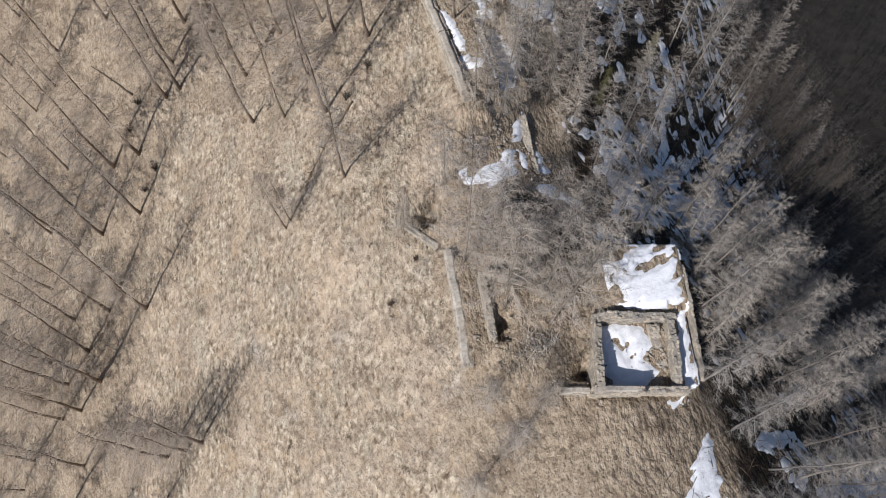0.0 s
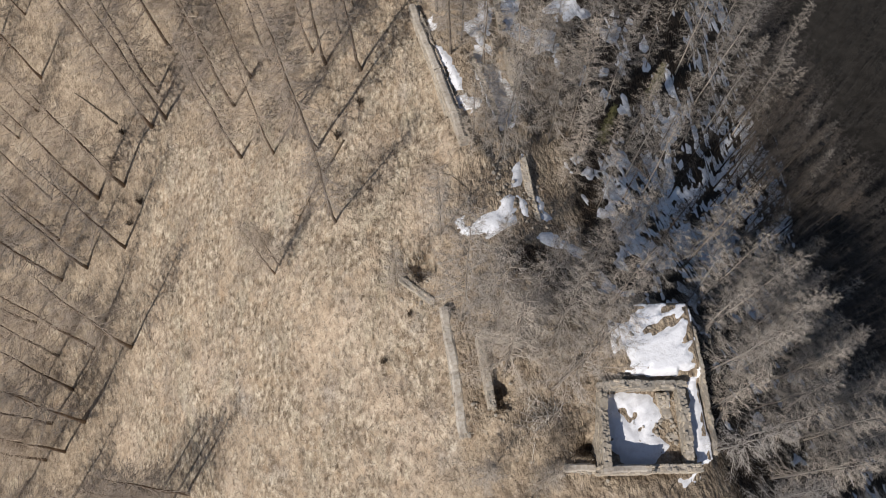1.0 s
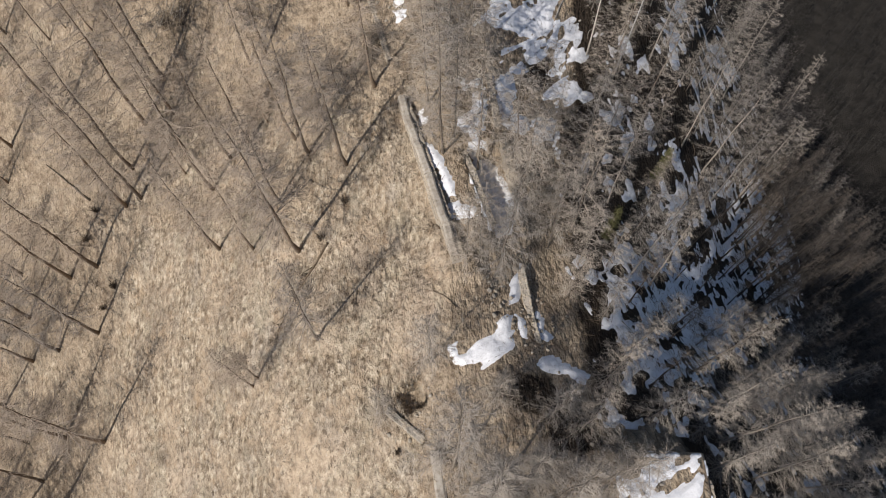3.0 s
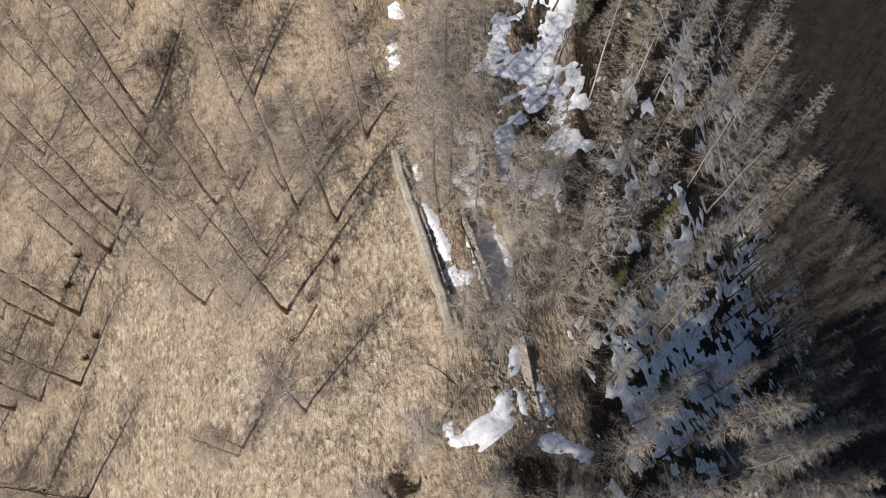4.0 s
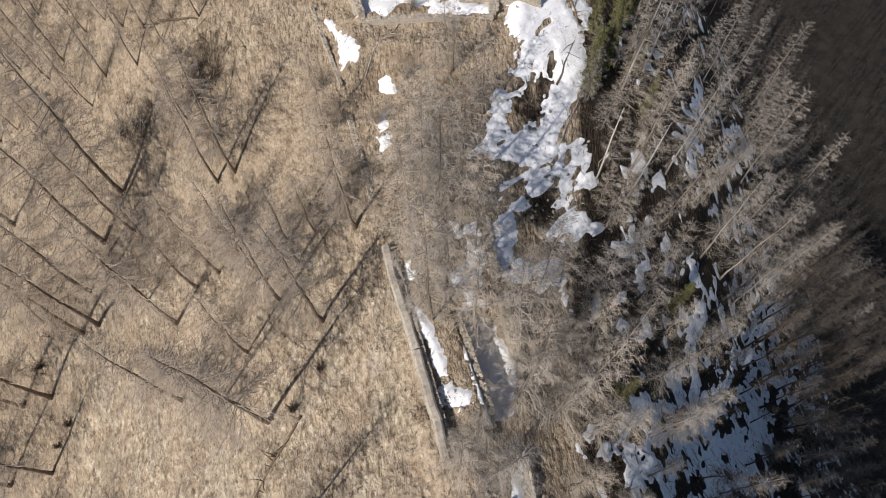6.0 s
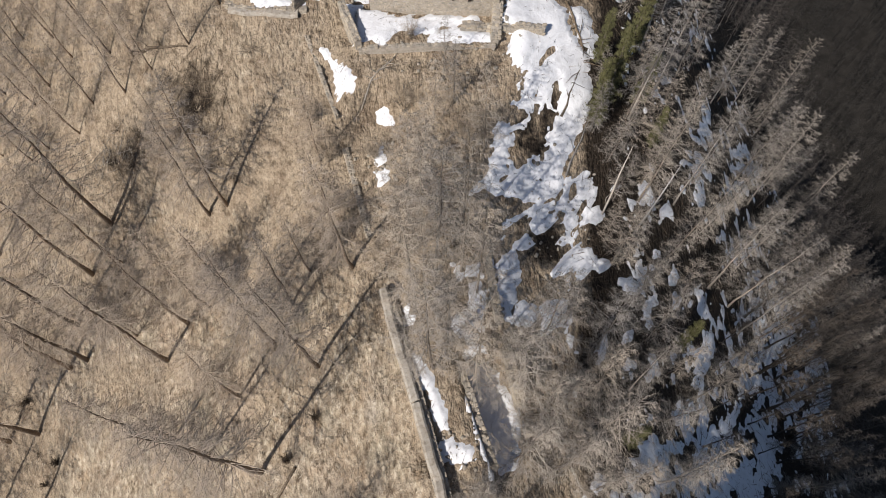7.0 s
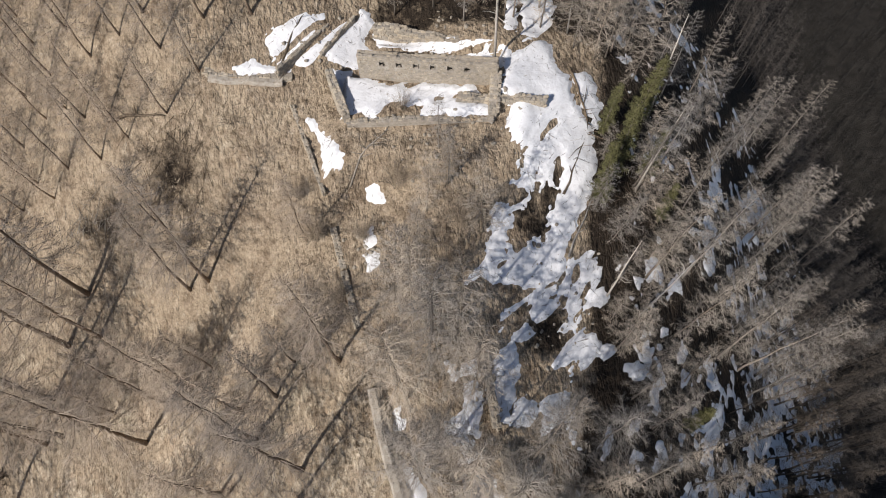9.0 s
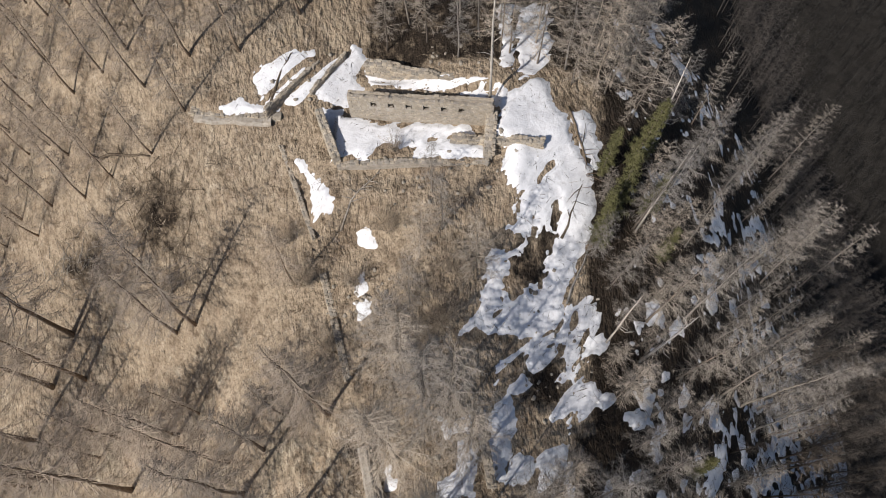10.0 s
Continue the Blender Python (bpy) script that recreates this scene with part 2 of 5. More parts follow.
def station_weights(stations, x):
    xs = np.array(stations, float)
    n, x = len(xs), np.clip(x, xs[0], xs[-1])
    i = np.clip(np.searchsorted(xs, x) - 1, 0, n - 2)
    h = xs[i + 1] - xs[i]
    u, r = (x - xs[i]) / h, np.arange(len(x))
    w = np.zeros((len(x), n))
    w[r, i] += 2 * u**3 - 3 * u**2 + 1
    w[r, i + 1] += -2 * u**3 + 3 * u**2
    for co, k in ((u**3 - 2 * u**2 + u, i), (u**3 - u**2, i + 1)):
        lo, hi = np.clip(k - 1, 0, n - 1), np.clip(k + 1, 0, n - 1)
        span = xs[hi] - xs[lo]
        w[r, hi] += co * h / span
        w[r, lo] -= co * h / span
    return w


# levelled ground: middle x, y, half sizes, turn in degrees, height, width of its bank
LEVELLED = [
    (15.2, 13.8, 3.4, 3.0, 1, 13.5, 1.0),
    (17.0, 20.6, 3.2, 2.7, 0, 14.4, 1.2),
    (19.5, 14.6, 0.6, 3.2, 2, 13.5, 0.5),
    (0.8, 76.4, 6.6, 1.3, 0, 19.5, 2.6),
    (0.6, 79.7, 6.0, 2.0, -4, 20.1, 0.7),
    (2.4, 84.0, 5.2, 1.0, -8, 20.2, 0.8),
    (2.3, 47.0, 1.75, 6.4, 16, 14.7, 0.5),
    (2.2, 40.2, 0.9, 2.2, 16, 14.5, 1.6),
    (6.2, 46.7, 1.6, 4.6, 17, 12.0, 0.6),
    (2.3, 18.6, 0.7, 4.8, 8, 12.0, 0.6),
    (-1.4, 28.6, 0.7, 0.7, 30, 8.9, 0.6),
    (8.0, 16.2, 3.2, 3.8, 0, 12.9, 1.2),
    (4.9, 16.3, 0.5, 0.8, 10, 11.7, 0.5),
    (11.3, 12.6, 0.5, 0.5, 0, 12.2, 0.5),
]


def land(x, y):
    """Height of the ground."""
    x, y = np.atleast_1d(np.asarray(x, float)), np.atleast_1d(np.asarray(y, float))
    shape = x.shape
    x, y = x.ravel(), y.ravel()
    z = np.einsum("ki,ij,kj->k", station_weights(SECTION_Y, y), np.array(SECTIONS), station_weights(SECTION_X, x))
    near = np.clip(1 - (np.abs(x) - 60) / 60, 0, 1) * np.clip(1 - (np.abs(y - 45) - 60) / 60, 0, 1)
    rough = 0.9 * value_noise(x, y, 7.0) + 0.4 * value_noise(x, y, 2.2, 3.1) + 0.08 * value_noise(x, y, 1.2, 7.7)
    z = z + rough * near
    for cx, cy, hx, hy, turn, level, bank in LEVELLED:
        c, s = math.cos(radians(turn)), math.sin(radians(turn))
        u, v = (x - cx) * c + (y - cy) * s, -(x - cx) * s + (y - cy) * c
        d = np.maximum(np.abs(u) - hx, np.abs(v) - hy)
        w = np.clip(1 - d / bank, 0, 1)
        w = w * w * (3 - 2 * w)
        z = z * (1 - w) + (level + 0.25 * rough) * w
    return z.reshape(shape)


def height(x, y):
    return float(land([x], [y])[0])


def earthy(x, y):
    """How far the grass gives way to litter and earth."""
    crest = 1 / (1 + np.exp(-np.clip((x - np.where(y > 58, -5.0, 1.6)) / 1.1, -30, 30)))
    north = 0.58 * np.clip((y - 46) / 26, 0, 1) * np.clip((x + 75) / 30, 0, 1)
    west = 0.5 * np.clip((-x - 30) / 14, 0, 1)
    return np.clip(np.maximum(np.maximum(crest * 0.75, north), west) + 0.5 * value_noise(x, y, 5.0, 1.3), 0, 1)


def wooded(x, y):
    """How far the floor is dark needle litter and bare earth, with shade toned in under the forest and in hollows."""
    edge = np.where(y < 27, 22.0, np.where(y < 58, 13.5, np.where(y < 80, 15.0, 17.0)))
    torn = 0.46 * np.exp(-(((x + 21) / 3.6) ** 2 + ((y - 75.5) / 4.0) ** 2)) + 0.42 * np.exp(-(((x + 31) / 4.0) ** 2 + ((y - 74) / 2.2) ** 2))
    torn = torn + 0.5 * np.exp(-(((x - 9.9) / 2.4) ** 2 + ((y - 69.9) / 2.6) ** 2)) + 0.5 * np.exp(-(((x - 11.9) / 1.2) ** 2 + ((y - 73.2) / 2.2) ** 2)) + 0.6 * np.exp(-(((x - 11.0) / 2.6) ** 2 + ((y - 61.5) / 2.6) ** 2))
    # hollows and pits: tree and bank shade put into the dark earth
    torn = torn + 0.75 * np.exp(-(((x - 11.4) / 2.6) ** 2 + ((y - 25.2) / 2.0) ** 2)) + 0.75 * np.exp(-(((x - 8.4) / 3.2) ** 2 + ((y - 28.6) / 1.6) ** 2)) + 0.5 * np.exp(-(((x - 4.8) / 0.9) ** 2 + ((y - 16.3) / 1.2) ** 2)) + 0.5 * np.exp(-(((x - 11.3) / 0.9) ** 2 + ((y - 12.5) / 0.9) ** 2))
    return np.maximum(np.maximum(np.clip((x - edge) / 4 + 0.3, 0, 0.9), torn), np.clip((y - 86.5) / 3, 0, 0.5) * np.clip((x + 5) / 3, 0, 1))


# ---- mesh helpers ----


def fast_mesh(name, verts, tris, material):
    """A mesh of many triangles from arrays."""
    me = bpy.data.meshes.new(name)
    nv, nt = len(verts), len(tris)
    me.vertices.add(nv)
    me.vertices.foreach_set("co", np.asarray(verts, np.float32).ravel())
    me.loops.add(nt * 3)
    me.loops.foreach_set("vertex_index", np.asarray(tris, np.int32).ravel())
    me.polygons.add(nt)
    me.polygons.foreach_set("loop_start", np.arange(0, nt * 3, 3, dtype=np.int32))
    me.materials.append(material)
    me.update(calc_edges=True)
    me.validate()
    return me


def flat(me):
    """Hard edges on a mesh."""
    me.polygons.foreach_set("use_smooth", [False] * len(me.polygons))
    return me


def child(name, me, parent, label=""):
    ob = new(name, me)
    ob.parent = parent
    return tagged(ob, label)


def empty_thing(name, label, category, group="", kind="", at=None):
    ob = new(name)
    ob.empty_display_size = 0.3
    if at is not None:
        ob.matrix_basis = at
    return tagged(ob, label, category, group, kind)


def spikes(p0, p1, radius):
    """Many three-sided tapering twigs: arrays of foot, tip and foot radius."""
    p0, p1 = np.asarray(p0, float), np.asarray(p1, float)
    d = p1 - p0
    d /= np.linalg.norm(d, axis=1, keepdims=True) + 1e-9
    ref = np.where(np.abs(d[:, 2:3]) < 0.9, np.array([[0.0, 0, 1]]), np.array([[1.0, 0, 0]]))
    a = np.cross(d, ref)
    a /= np.linalg.norm(a, axis=1, keepdims=True) + 1e-9
    b = np.cross(d, a)
    r = np.asarray(radius, float).reshape(-1, 1)
    n = len(p0)
    v = np.empty((n, 4, 3))
    for k in range(3):
        an = 2 * math.pi * k / 3
        v[:, k] = p0 + r * (math.cos(an) * a + math.sin(an) * b)
    v[:, 3] = p1
    base = (np.arange(n) * 4)[:, None]
    t = np.concatenate([base + np.array([[0, 1, 3]]), base + np.array([[1, 2, 3]]), base + np.array([[2, 0, 3]])], 1).reshape(-1, 3)
    return v.reshape(-1, 3), t


def tube(points, radii, sides):
    """A bent, tapering round stem as vertices and triangles."""
    pts = np.asarray(points, float)
    v, t = [], []
    for i, p in enumerate(pts):
        d = pts[min(i + 1, len(pts) - 1)] - pts[max(i - 1, 0)]
        d /= np.linalg.norm(d) + 1e-9
        a = np.cross(d, (0, 0, 1) if abs(d[2]) < 0.9 else (1, 0, 0))
        a /= np.linalg.norm(a) + 1e-9
        b = np.cross(d, a)
        for k in range(sides):
            an = 2 * math.pi * k / sides
            v.append(p + radii[i] * (math.cos(an) * a + math.sin(an) * b))
        if i:
            for k in range(sides):
                k2 = (k + 1) % sides
                o, q = (i - 1) * sides, i * sides
                t += [(o + k, o + k2, q + k2), (o + k, q + k2, q + k)]
    e = (len(pts) - 1) * sides
    t += [(e, e + k, e + k + 1) for k in range(1, sides - 1)]
    t += [(0, k + 1, k) for k in range(1, sides - 1)]
    return np.array(v), np.array(t)


def joined(pieces):
    vs, ts, n = [], [], 0
    for v, t in pieces:
        vs.append(v)
        ts.append(np.asarray(t) + n)
        n += len(v)
    return np.concatenate(vs), np.concatenate(ts)


# ---- ground ----


def axis(lo, hi, step, far):
    inner = np.arange(lo, hi + step / 2, step)
    grow = np.cumsum(step * 1.35 ** np.arange(1, 40))
    grow = grow[grow < far]
    return np.concatenate([lo - grow[::-1], inner, hi + grow])


def build_ground():
    xs, ys = axis(-72, 72, 0.5, 2500), axis(-14, 118, 0.5, 2500)
    gx, gy = np.meshgrid(xs, ys)
    z = land(gx, gy)
    nx, ny = len(xs), len(ys)
    idx = np.arange(nx * ny).reshape(ny, nx)
    a, b, c, d = idx[:-1, :-1].ravel(), idx[:-1, 1:].ravel(), idx[1:, 1:].ravel(), idx[1:, :-1].ravel()
    tris = np.concatenate([np.stack([a, b, c], 1), np.stack([a, c, d], 1)])
    me = fast_mesh("ground", np.stack([gx.ravel(), gy.ravel(), z.ravel()], 1), tris, M_GROUND)
    me.polygons.foreach_set("use_smooth", [True] * len(me.polygons))
    cover = me.attributes.new("cover", "FLOAT", "POINT")
    cover.data.foreach_set("value", earthy(gx.ravel(), gy.ravel()).astype(np.float32))
    humus_shade = me.attributes.new("humus_shade", "FLOAT", "POINT")
    # how far the painted valley shade covers the ground
    valley = me.attributes.new("valley", "FLOAT", "POINT")
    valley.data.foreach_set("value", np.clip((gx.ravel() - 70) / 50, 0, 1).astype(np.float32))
    humus_shade.data.foreach_set("value", wooded(gx.ravel(), gy.ravel()).astype(np.float32))
    return tagged(new("ground", me), "steep ridge of bleached dry grass and brown larch litter", "ground", kind="structure")


build_ground()

# ---- snow ----


def inside_distance(x, y, outline):
    """Distance to an outline, positive inside it."""
    p = np.array(outline, float)
    best, inside = np.full(x.shape, 1e9), np.zeros(x.shape, bool)
    for i in range(len(p)):
        a, b = p[i], p[(i + 1) % len(p)]
        e = b - a
        t = np.clip(((x - a[0]) * e[0] + (y - a[1]) * e[1]) / (e @ e), 0, 1)
        best = np.minimum(best, np.hypot(x - a[0] - t * e[0], y - a[1] - t * e[1]))
        cross = (a[1] > y) != (b[1] > y)
        inside ^= cross & (x < (b[0] - a[0]) * (y - a[1]) / (b[1] - a[1] + 1e-12) + a[0])
    return np.where(inside, best, -best)


def snow_sheet(x0, x1, y0, y1, step, depth_of, label):
    xs, ys = np.arange(x0, x1, step), np.arange(y0, y1, step)
    gx, gy = np.meshgrid(xs, ys)
    d = depth_of(gx, gy)
    z = land(gx, gy) + d
    keep = d > -0.1
    idx = np.arange(gx.size).reshape(gx.shape)
    cell = keep[:-1, :-1] | keep[:-1, 1:] | keep[1:, 1:] | keep[1:, :-1]
    a, b, c, e = (q[cell] for q in (idx[:-1, :-1], idx[:-1, 1:], idx[1:, 1:], idx[1:, :-1]))
    tris = np.concatenate([np.stack([a, b, c], 1), np.stack([a, c, e], 1)])
    used = np.unique(tris)
    remap = np.zeros(gx.size, int)
    remap[used] = np.arange(len(used))
    verts = np.stack([gx.ravel(), gy.ravel(), z.ravel()], 1)[used]
    me = fast_mesh("snow_patch", verts, remap[tris], M_SNOW)
    me.polygons.foreach_set("use_smooth", [True] * len(me.polygons))
    return tagged(new("snow_patch", me), label, "snow", "old snow patches", "stuff")


def snow_patch(outline, label, wobble=0.5, depth=0.22, bare=()):
    """bare: middle, radii and turn of spots where the snow has melted through."""
    p = np.array(outline)
    torn = 0.15 * min(1.0, float(np.ptp(p, axis=0).max()) / 6) - 0.05

    def depth_of(x, y):
        along, across = 0.73 * x + 0.68 * y, 0.73 * y - 0.68 * x
        ragged = 1.7 * value_noise(along * 0.24, across, 0.62, 6.6) + 1.1 * value_noise(along * 0.22, across, 0.25, 2.4) + 0.6 * value_noise(x, y, 1.5, 2.2) + 0.45 * value_noise(x, y, 0.2, 7.7)
        s = inside_distance(x, y, outline) + (wobble + torn) * ragged + 0.08
        for bx, by, rx, ry, turn in bare:
            c, q = math.cos(radians(turn)), math.sin(radians(turn))
            u, v = ((x - bx) * c + (y - by) * q) / rx, (-(x - bx) * q + (y - by) * c) / ry
            hole = (np.hypot(u, v) - 1) * min(rx, ry) + min(rx, ry) * (0.6 * value_noise(x, y, 0.8, 9.1) + 0.6 * value_noise(x, y, 0.3, 1.1)) + 0.5 * value_noise(along * 0.3, across, 0.3, 5.4)
            s = np.minimum(s, hole)
        return np.clip(s * 0.28, -0.3, depth * 0.7) + np.where(s > 0, 0.05 * value_noise(x, y, 1.6, 4.0) + 0.05 * value_noise(along * 0.4, across, 0.6, 8.8), 0)

    return snow_sheet(p[:, 0].min() - 1, p[:, 0].max() + 1, p[:, 1].min() - 1, p[:, 1].max() + 1, 0.12, depth_of, label)


snow_patch([(13.4, 21.8), (14.4, 20.8), (13.9, 19.7), (14.6, 18.7), (15.5, 17.5), (19.0, 17.6), (20.0, 17.3), (19.6, 18.3), (19.3, 19.7), (19.6, 21.6), (19.4, 22.8), (17.7, 23.1), (16.6, 23.2), (15.3, 22.3), (15.7, 21.4)], "white snow lying in the walled yard", bare=[(18.0, 21.6, 2.0, 0.30, 25)])
snow_patch([(12.7, 16.2), (16.1, 16.3), (16.2, 15.5), (15.8, 14.9), (17.5, 14.8), (16.6, 14.1), (16.0, 13.3), (17.0, 12.4), (15.1, 11.0), (13.5, 11.2), (12.6, 12.5)], "melting snow on the floor of the roofless house", 0.25, 0.2, bare=[(14.0, 14.8, 0.5, 0.17, -54), (14.9, 14.3, 0.6, 0.17, -80)])
snow_patch([(16.9, 16.2), (17.5, 16.3), (17.7, 15.2), (17.0, 15.2)], "small snow remnant on the house floor", 0.25)
snow_patch([(19.3, 17.2), (20.0, 17.3), (19.8, 15.1), (19.8, 12.9), (21.8, 13.9), (19.6, 11.6), (19.0, 11.4), (18.9, 13.3)], "narrow strip of snow beside the house wall", 0.2)
snow_patch([(20.3, 8.0), (19.3, 6.7), (18.1, 5.4), (18.2, 4.0), (17.1, 2.8), (20.5, 2.8), (20.4, 4.4), (20.2, 6.4)], "snow along the edge of the slope", 0.4)
snow_patch([(17.2, 10.2), (18.0, 10.3), (18.8, 10.5), (18.7, 9.9), (17.8, 9.4), (17.4, 9.6)], "small snow remnant below the house wall", 0.25)
snow_patch([(24.4, 7.4), (25.9, 8.3), (28.4, 8.9), (31.1, 8.9), (29.8, 7.9), (25.6, 7.1)], "shaded snow among dead branches", 0.5, 0.1)
snow_patch([(30.8, 4.0), (34.9, 5.4), (39.7, 6.3), (43.7, 6.4), (42.9, 4.3), (33.4, 3.2)], "melting snow among fallen wood", 1.0, 0.1)
snow_patch([(1.0, 32.6), (2.0, 32.3), (2.3, 31.4), (3.5, 31.6), (5.4, 32.9), (6.3, 34.4), (6.8, 34.8), (7.1, 33.2), (7.1, 32.1), (5.3, 31.0), (4.1, 30.4), (2.5, 30.6)], "bright wedge of snow in the saddle", 0.35)
snow_patch([(6.7, 35.9), (7.3, 38.5), (8.2, 40.1), (8.0, 36.5)], "white snow against the brown wall stub", 0.2)
snow_patch([(7.5, 35.2), (8.1, 35.1), (8.4, 33.1), (7.8, 33.2)], "small snow remnant at the wall foot", 0.2)
snow_patch([(9.5, 35.9), (10.0, 35.4), (9.9, 34.4), (10.9, 33.7), (10.2, 33.2), (9.5, 33.8)], "small snow remnant in the shade", 0.2)
snow_patch([(9.4, 31.8), (11.7, 31.5), (13.9, 30.6), (13.1, 29.9), (10.7, 30.4), (9.1, 30.9)], "thin tongue of snow", 0.25)
snow_patch([(3.4, 53.25), (4.1, 53.05), (4.7, 51.55), (6.2, 50.35), (7.3, 48.25), (7.9, 45.65), (7.3, 42.95), (5.5, 42.45), (4.7, 44.15), (4.0, 47.25), (3.8, 51.05)], "snow in the shaded sunken track", 0.3, 0.25)
snow_patch([(6.6, 57.5), (8.3, 58.7), (8.4, 55.9), (7.1, 54.8), (6.8, 56.0)], "shaded snow under the crest larches", 0.25)
snow_patch([(-0.4, 50.8), (0.1, 50.8), (1.7, 48.0), (2.4, 45.8), (2.5, 45.2), (1.6, 45.2), (1.3, 46.7), (0.4, 48.7)], "snow strip behind the long wall", 0.2)
snow_patch([(1.6, 44.6), (2.6, 44.9), (3.5, 44.4), (4.0, 43.4), (2.7, 43.1), (1.7, 43.5)], "broken snow among stones", 0.6)
snow_patch([(-1.1, 55.0), (-0.7, 55.1), (-0.4, 53.5), (-0.9, 53.5)], "small snow remnant behind the long wall", 0.3)
snow_patch([(2.7, 53.1), (3.5, 54.3), (4.2, 54.2), (4.2, 53.1), (3.3, 52.8)], "thin snow remnant on the crest", 0.4)
snow_patch([(8.3, 82.2), (9.0, 83.6), (10.7, 85.5), (12.5, 85.7), (13.0, 83.2), (13.8, 82.5), (14.2, 80.5), (15.0, 78.6), (15.8, 78.1), (16.0, 74.5), (15.2, 72.7), (14.0, 70.5), (13.2, 68.5), (13.0, 66.4), (12.3, 65.4), (10.8, 64.7), (8.3, 64.3), (6.4, 64.6), (5.9, 66.2), (5.9, 67.6), (6.6, 68.8), (7.2, 70.4), (9.5, 71.6), (8.6, 72.4), (8.9, 74.8), (8.2, 77.3), (7.8, 80.5)], "broad white snowfield beside the ruined fort", 0.35, 0.25, bare=[(10.0, 69.9, 2.8, 1.2, 60), (12.3, 73.7, 0.7, 0.26, -97), (11.7, 72.1, 0.3, 0.43, -50), (11.5, 76.9, 1.0, 0.21, 49), (9.3, 74.1, 0.8, 0.17, 70), (7.6, 66.1, 0.5, 0.21, 35)])
snow_patch([(3.8, 63.6), (5.2, 65.3), (6.1, 66.4), (6.6, 64.6), (5.6, 64.7)], "pointed tongue of the snowfield", 0.3)
snow_patch([(14.1, 82.7), (15.3, 83.4), (16.2, 83.1), (16.6, 81.4), (17.1, 80.3), (16.3, 78.3), (15.7, 78.8), (14.9, 79.5), (14.5, 80.8)], "snow under the larches", 0.3)
snow_patch([(12.3, 65.4), (13.2, 67.4), (15.7, 67.8), (16.5, 66.5), (16.2, 65.1), (14.5, 63.6), (14.1, 62.0), (12.9, 61.4), (12.1, 61.6), (12.9, 62.9), (11.9, 64.3), (10.0, 62.6), (9.5, 63.6), (10.0, 64.6)], "ragged melting snow on the slope", 0.6, 0.2, bare=[(13.9, 66.3, 0.9, 0.17, -98), (12.6, 64.1, 0.7, 0.26, -124), (14.7, 64.7, 1.0, 0.17, -114)])
snow_patch([(6.5, 61.2), (7.6, 62.6), (9.8, 64.3), (10.2, 63.7), (8.0, 61.9), (7.1, 60.7)], "slanting tongue of melting snow", 0.25, bare=[(8.0, 62.2, 1.2, 0.13, 41)])
snow_patch([(9.8, 62.5), (10.7, 63.6), (11.6, 64.0), (12.3, 63.7), (11.1, 62.5), (10.1, 62.1)], "small tongue of melting snow", 0.3)
snow_patch([(8.1, 60.5), (9.2, 61.9), (10.2, 61.2), (9.5, 60.6), (8.5, 60.3)], "small tongue of melting snow", 0.3)
snow_patch([(11.7, 58.7), (12.9, 60.8), (14.0, 61.4), (15.2, 61.5), (16.3, 60.9), (14.8, 59.3), (13.7, 58.7), (13.0, 58.1)], "broken snow on the lower slope", 0.75)
snow_patch([(15.5, 60.4), (16.6, 61.2), (17.4, 60.6), (16.0, 59.6)], "broken snow among brushwood", 0.5)
snow_patch([(6.3, 58.3), (7.0, 59.4), (8.1, 60.3), (8.8, 58.6), (8.9, 57.6), (8.1, 56.3), (7.5, 54.3), (7.0, 54.3), (6.5, 56.3)], "blue shaded snow between low walls", 0.25)
snow_patch([(3.9, 58.2), (5.1, 58.5), (5.3, 57.3), (3.8, 57.1)], "shaded snow on the pit floor", 0.2)
snow_patch([(4.1, 56.8), (5.3, 56.9), (5.3, 54.3), (5.0, 53.2), (4.4, 53.2), (4.1, 55.0)], "long shaded snow strip in the pit", 0.2)
snow_patch([(2.7, 58.2), (3.5, 58.4), (3.8, 57.1), (3.5, 56.3)], "white snow on the pit edge", 0.3)
snow_patch([(2.7, 53.8), (4.1, 54.7), (4.2, 53.4), (2.9, 53.3)], "white snow beside the pit", 0.4)
snow_patch([(5.7, 58.7), (6.2, 58.8), (6.4, 56.7), (6.9, 54.3), (6.5, 54.1), (5.9, 56.7)], "narrow white snow strip on a wall", 0.15)
snow_patch([(7.8, 55.8), (8.5, 56.6), (9.9, 56.3), (9.9, 55.0), (9.1, 54.1), (7.9, 54.0)], "patchy shaded snow on the crest", 0.6)
snow_patch([(10.3, 56.4), (12.6, 56.8), (13.0, 55.3), (12.6, 54.4), (10.5, 53.4), (10.2, 54.7)], "patchy shaded snow on the crest", 0.7)
snow_patch([(18.5, 59.6), (19.6, 60.3), (20.7, 59.9), (20.5, 58.7), (19.0, 58.3)], "small shaded snow patch", 0.4)
snow_patch([(-6.9, 83.1), (-5.3, 83.2), (-4.5, 82.0), (-1.8, 81.3), (2.0, 81.4), (5.4, 81.2), (6.1, 80.2), (7.1, 78.0), (6.2, 78.0), (1.0, 78.1), (1.1, 79.0), (-1.7, 79.5), (-2.8, 78.1), (-5.3, 78.3), (-6.3, 81.1)], "smooth white snow in the fort yard", 0.25, 0.25, bare=[(5.2, 79.7, 1.1, 0.21, -15), (2.5, 79.8, 0.2, 0.17, 0)])
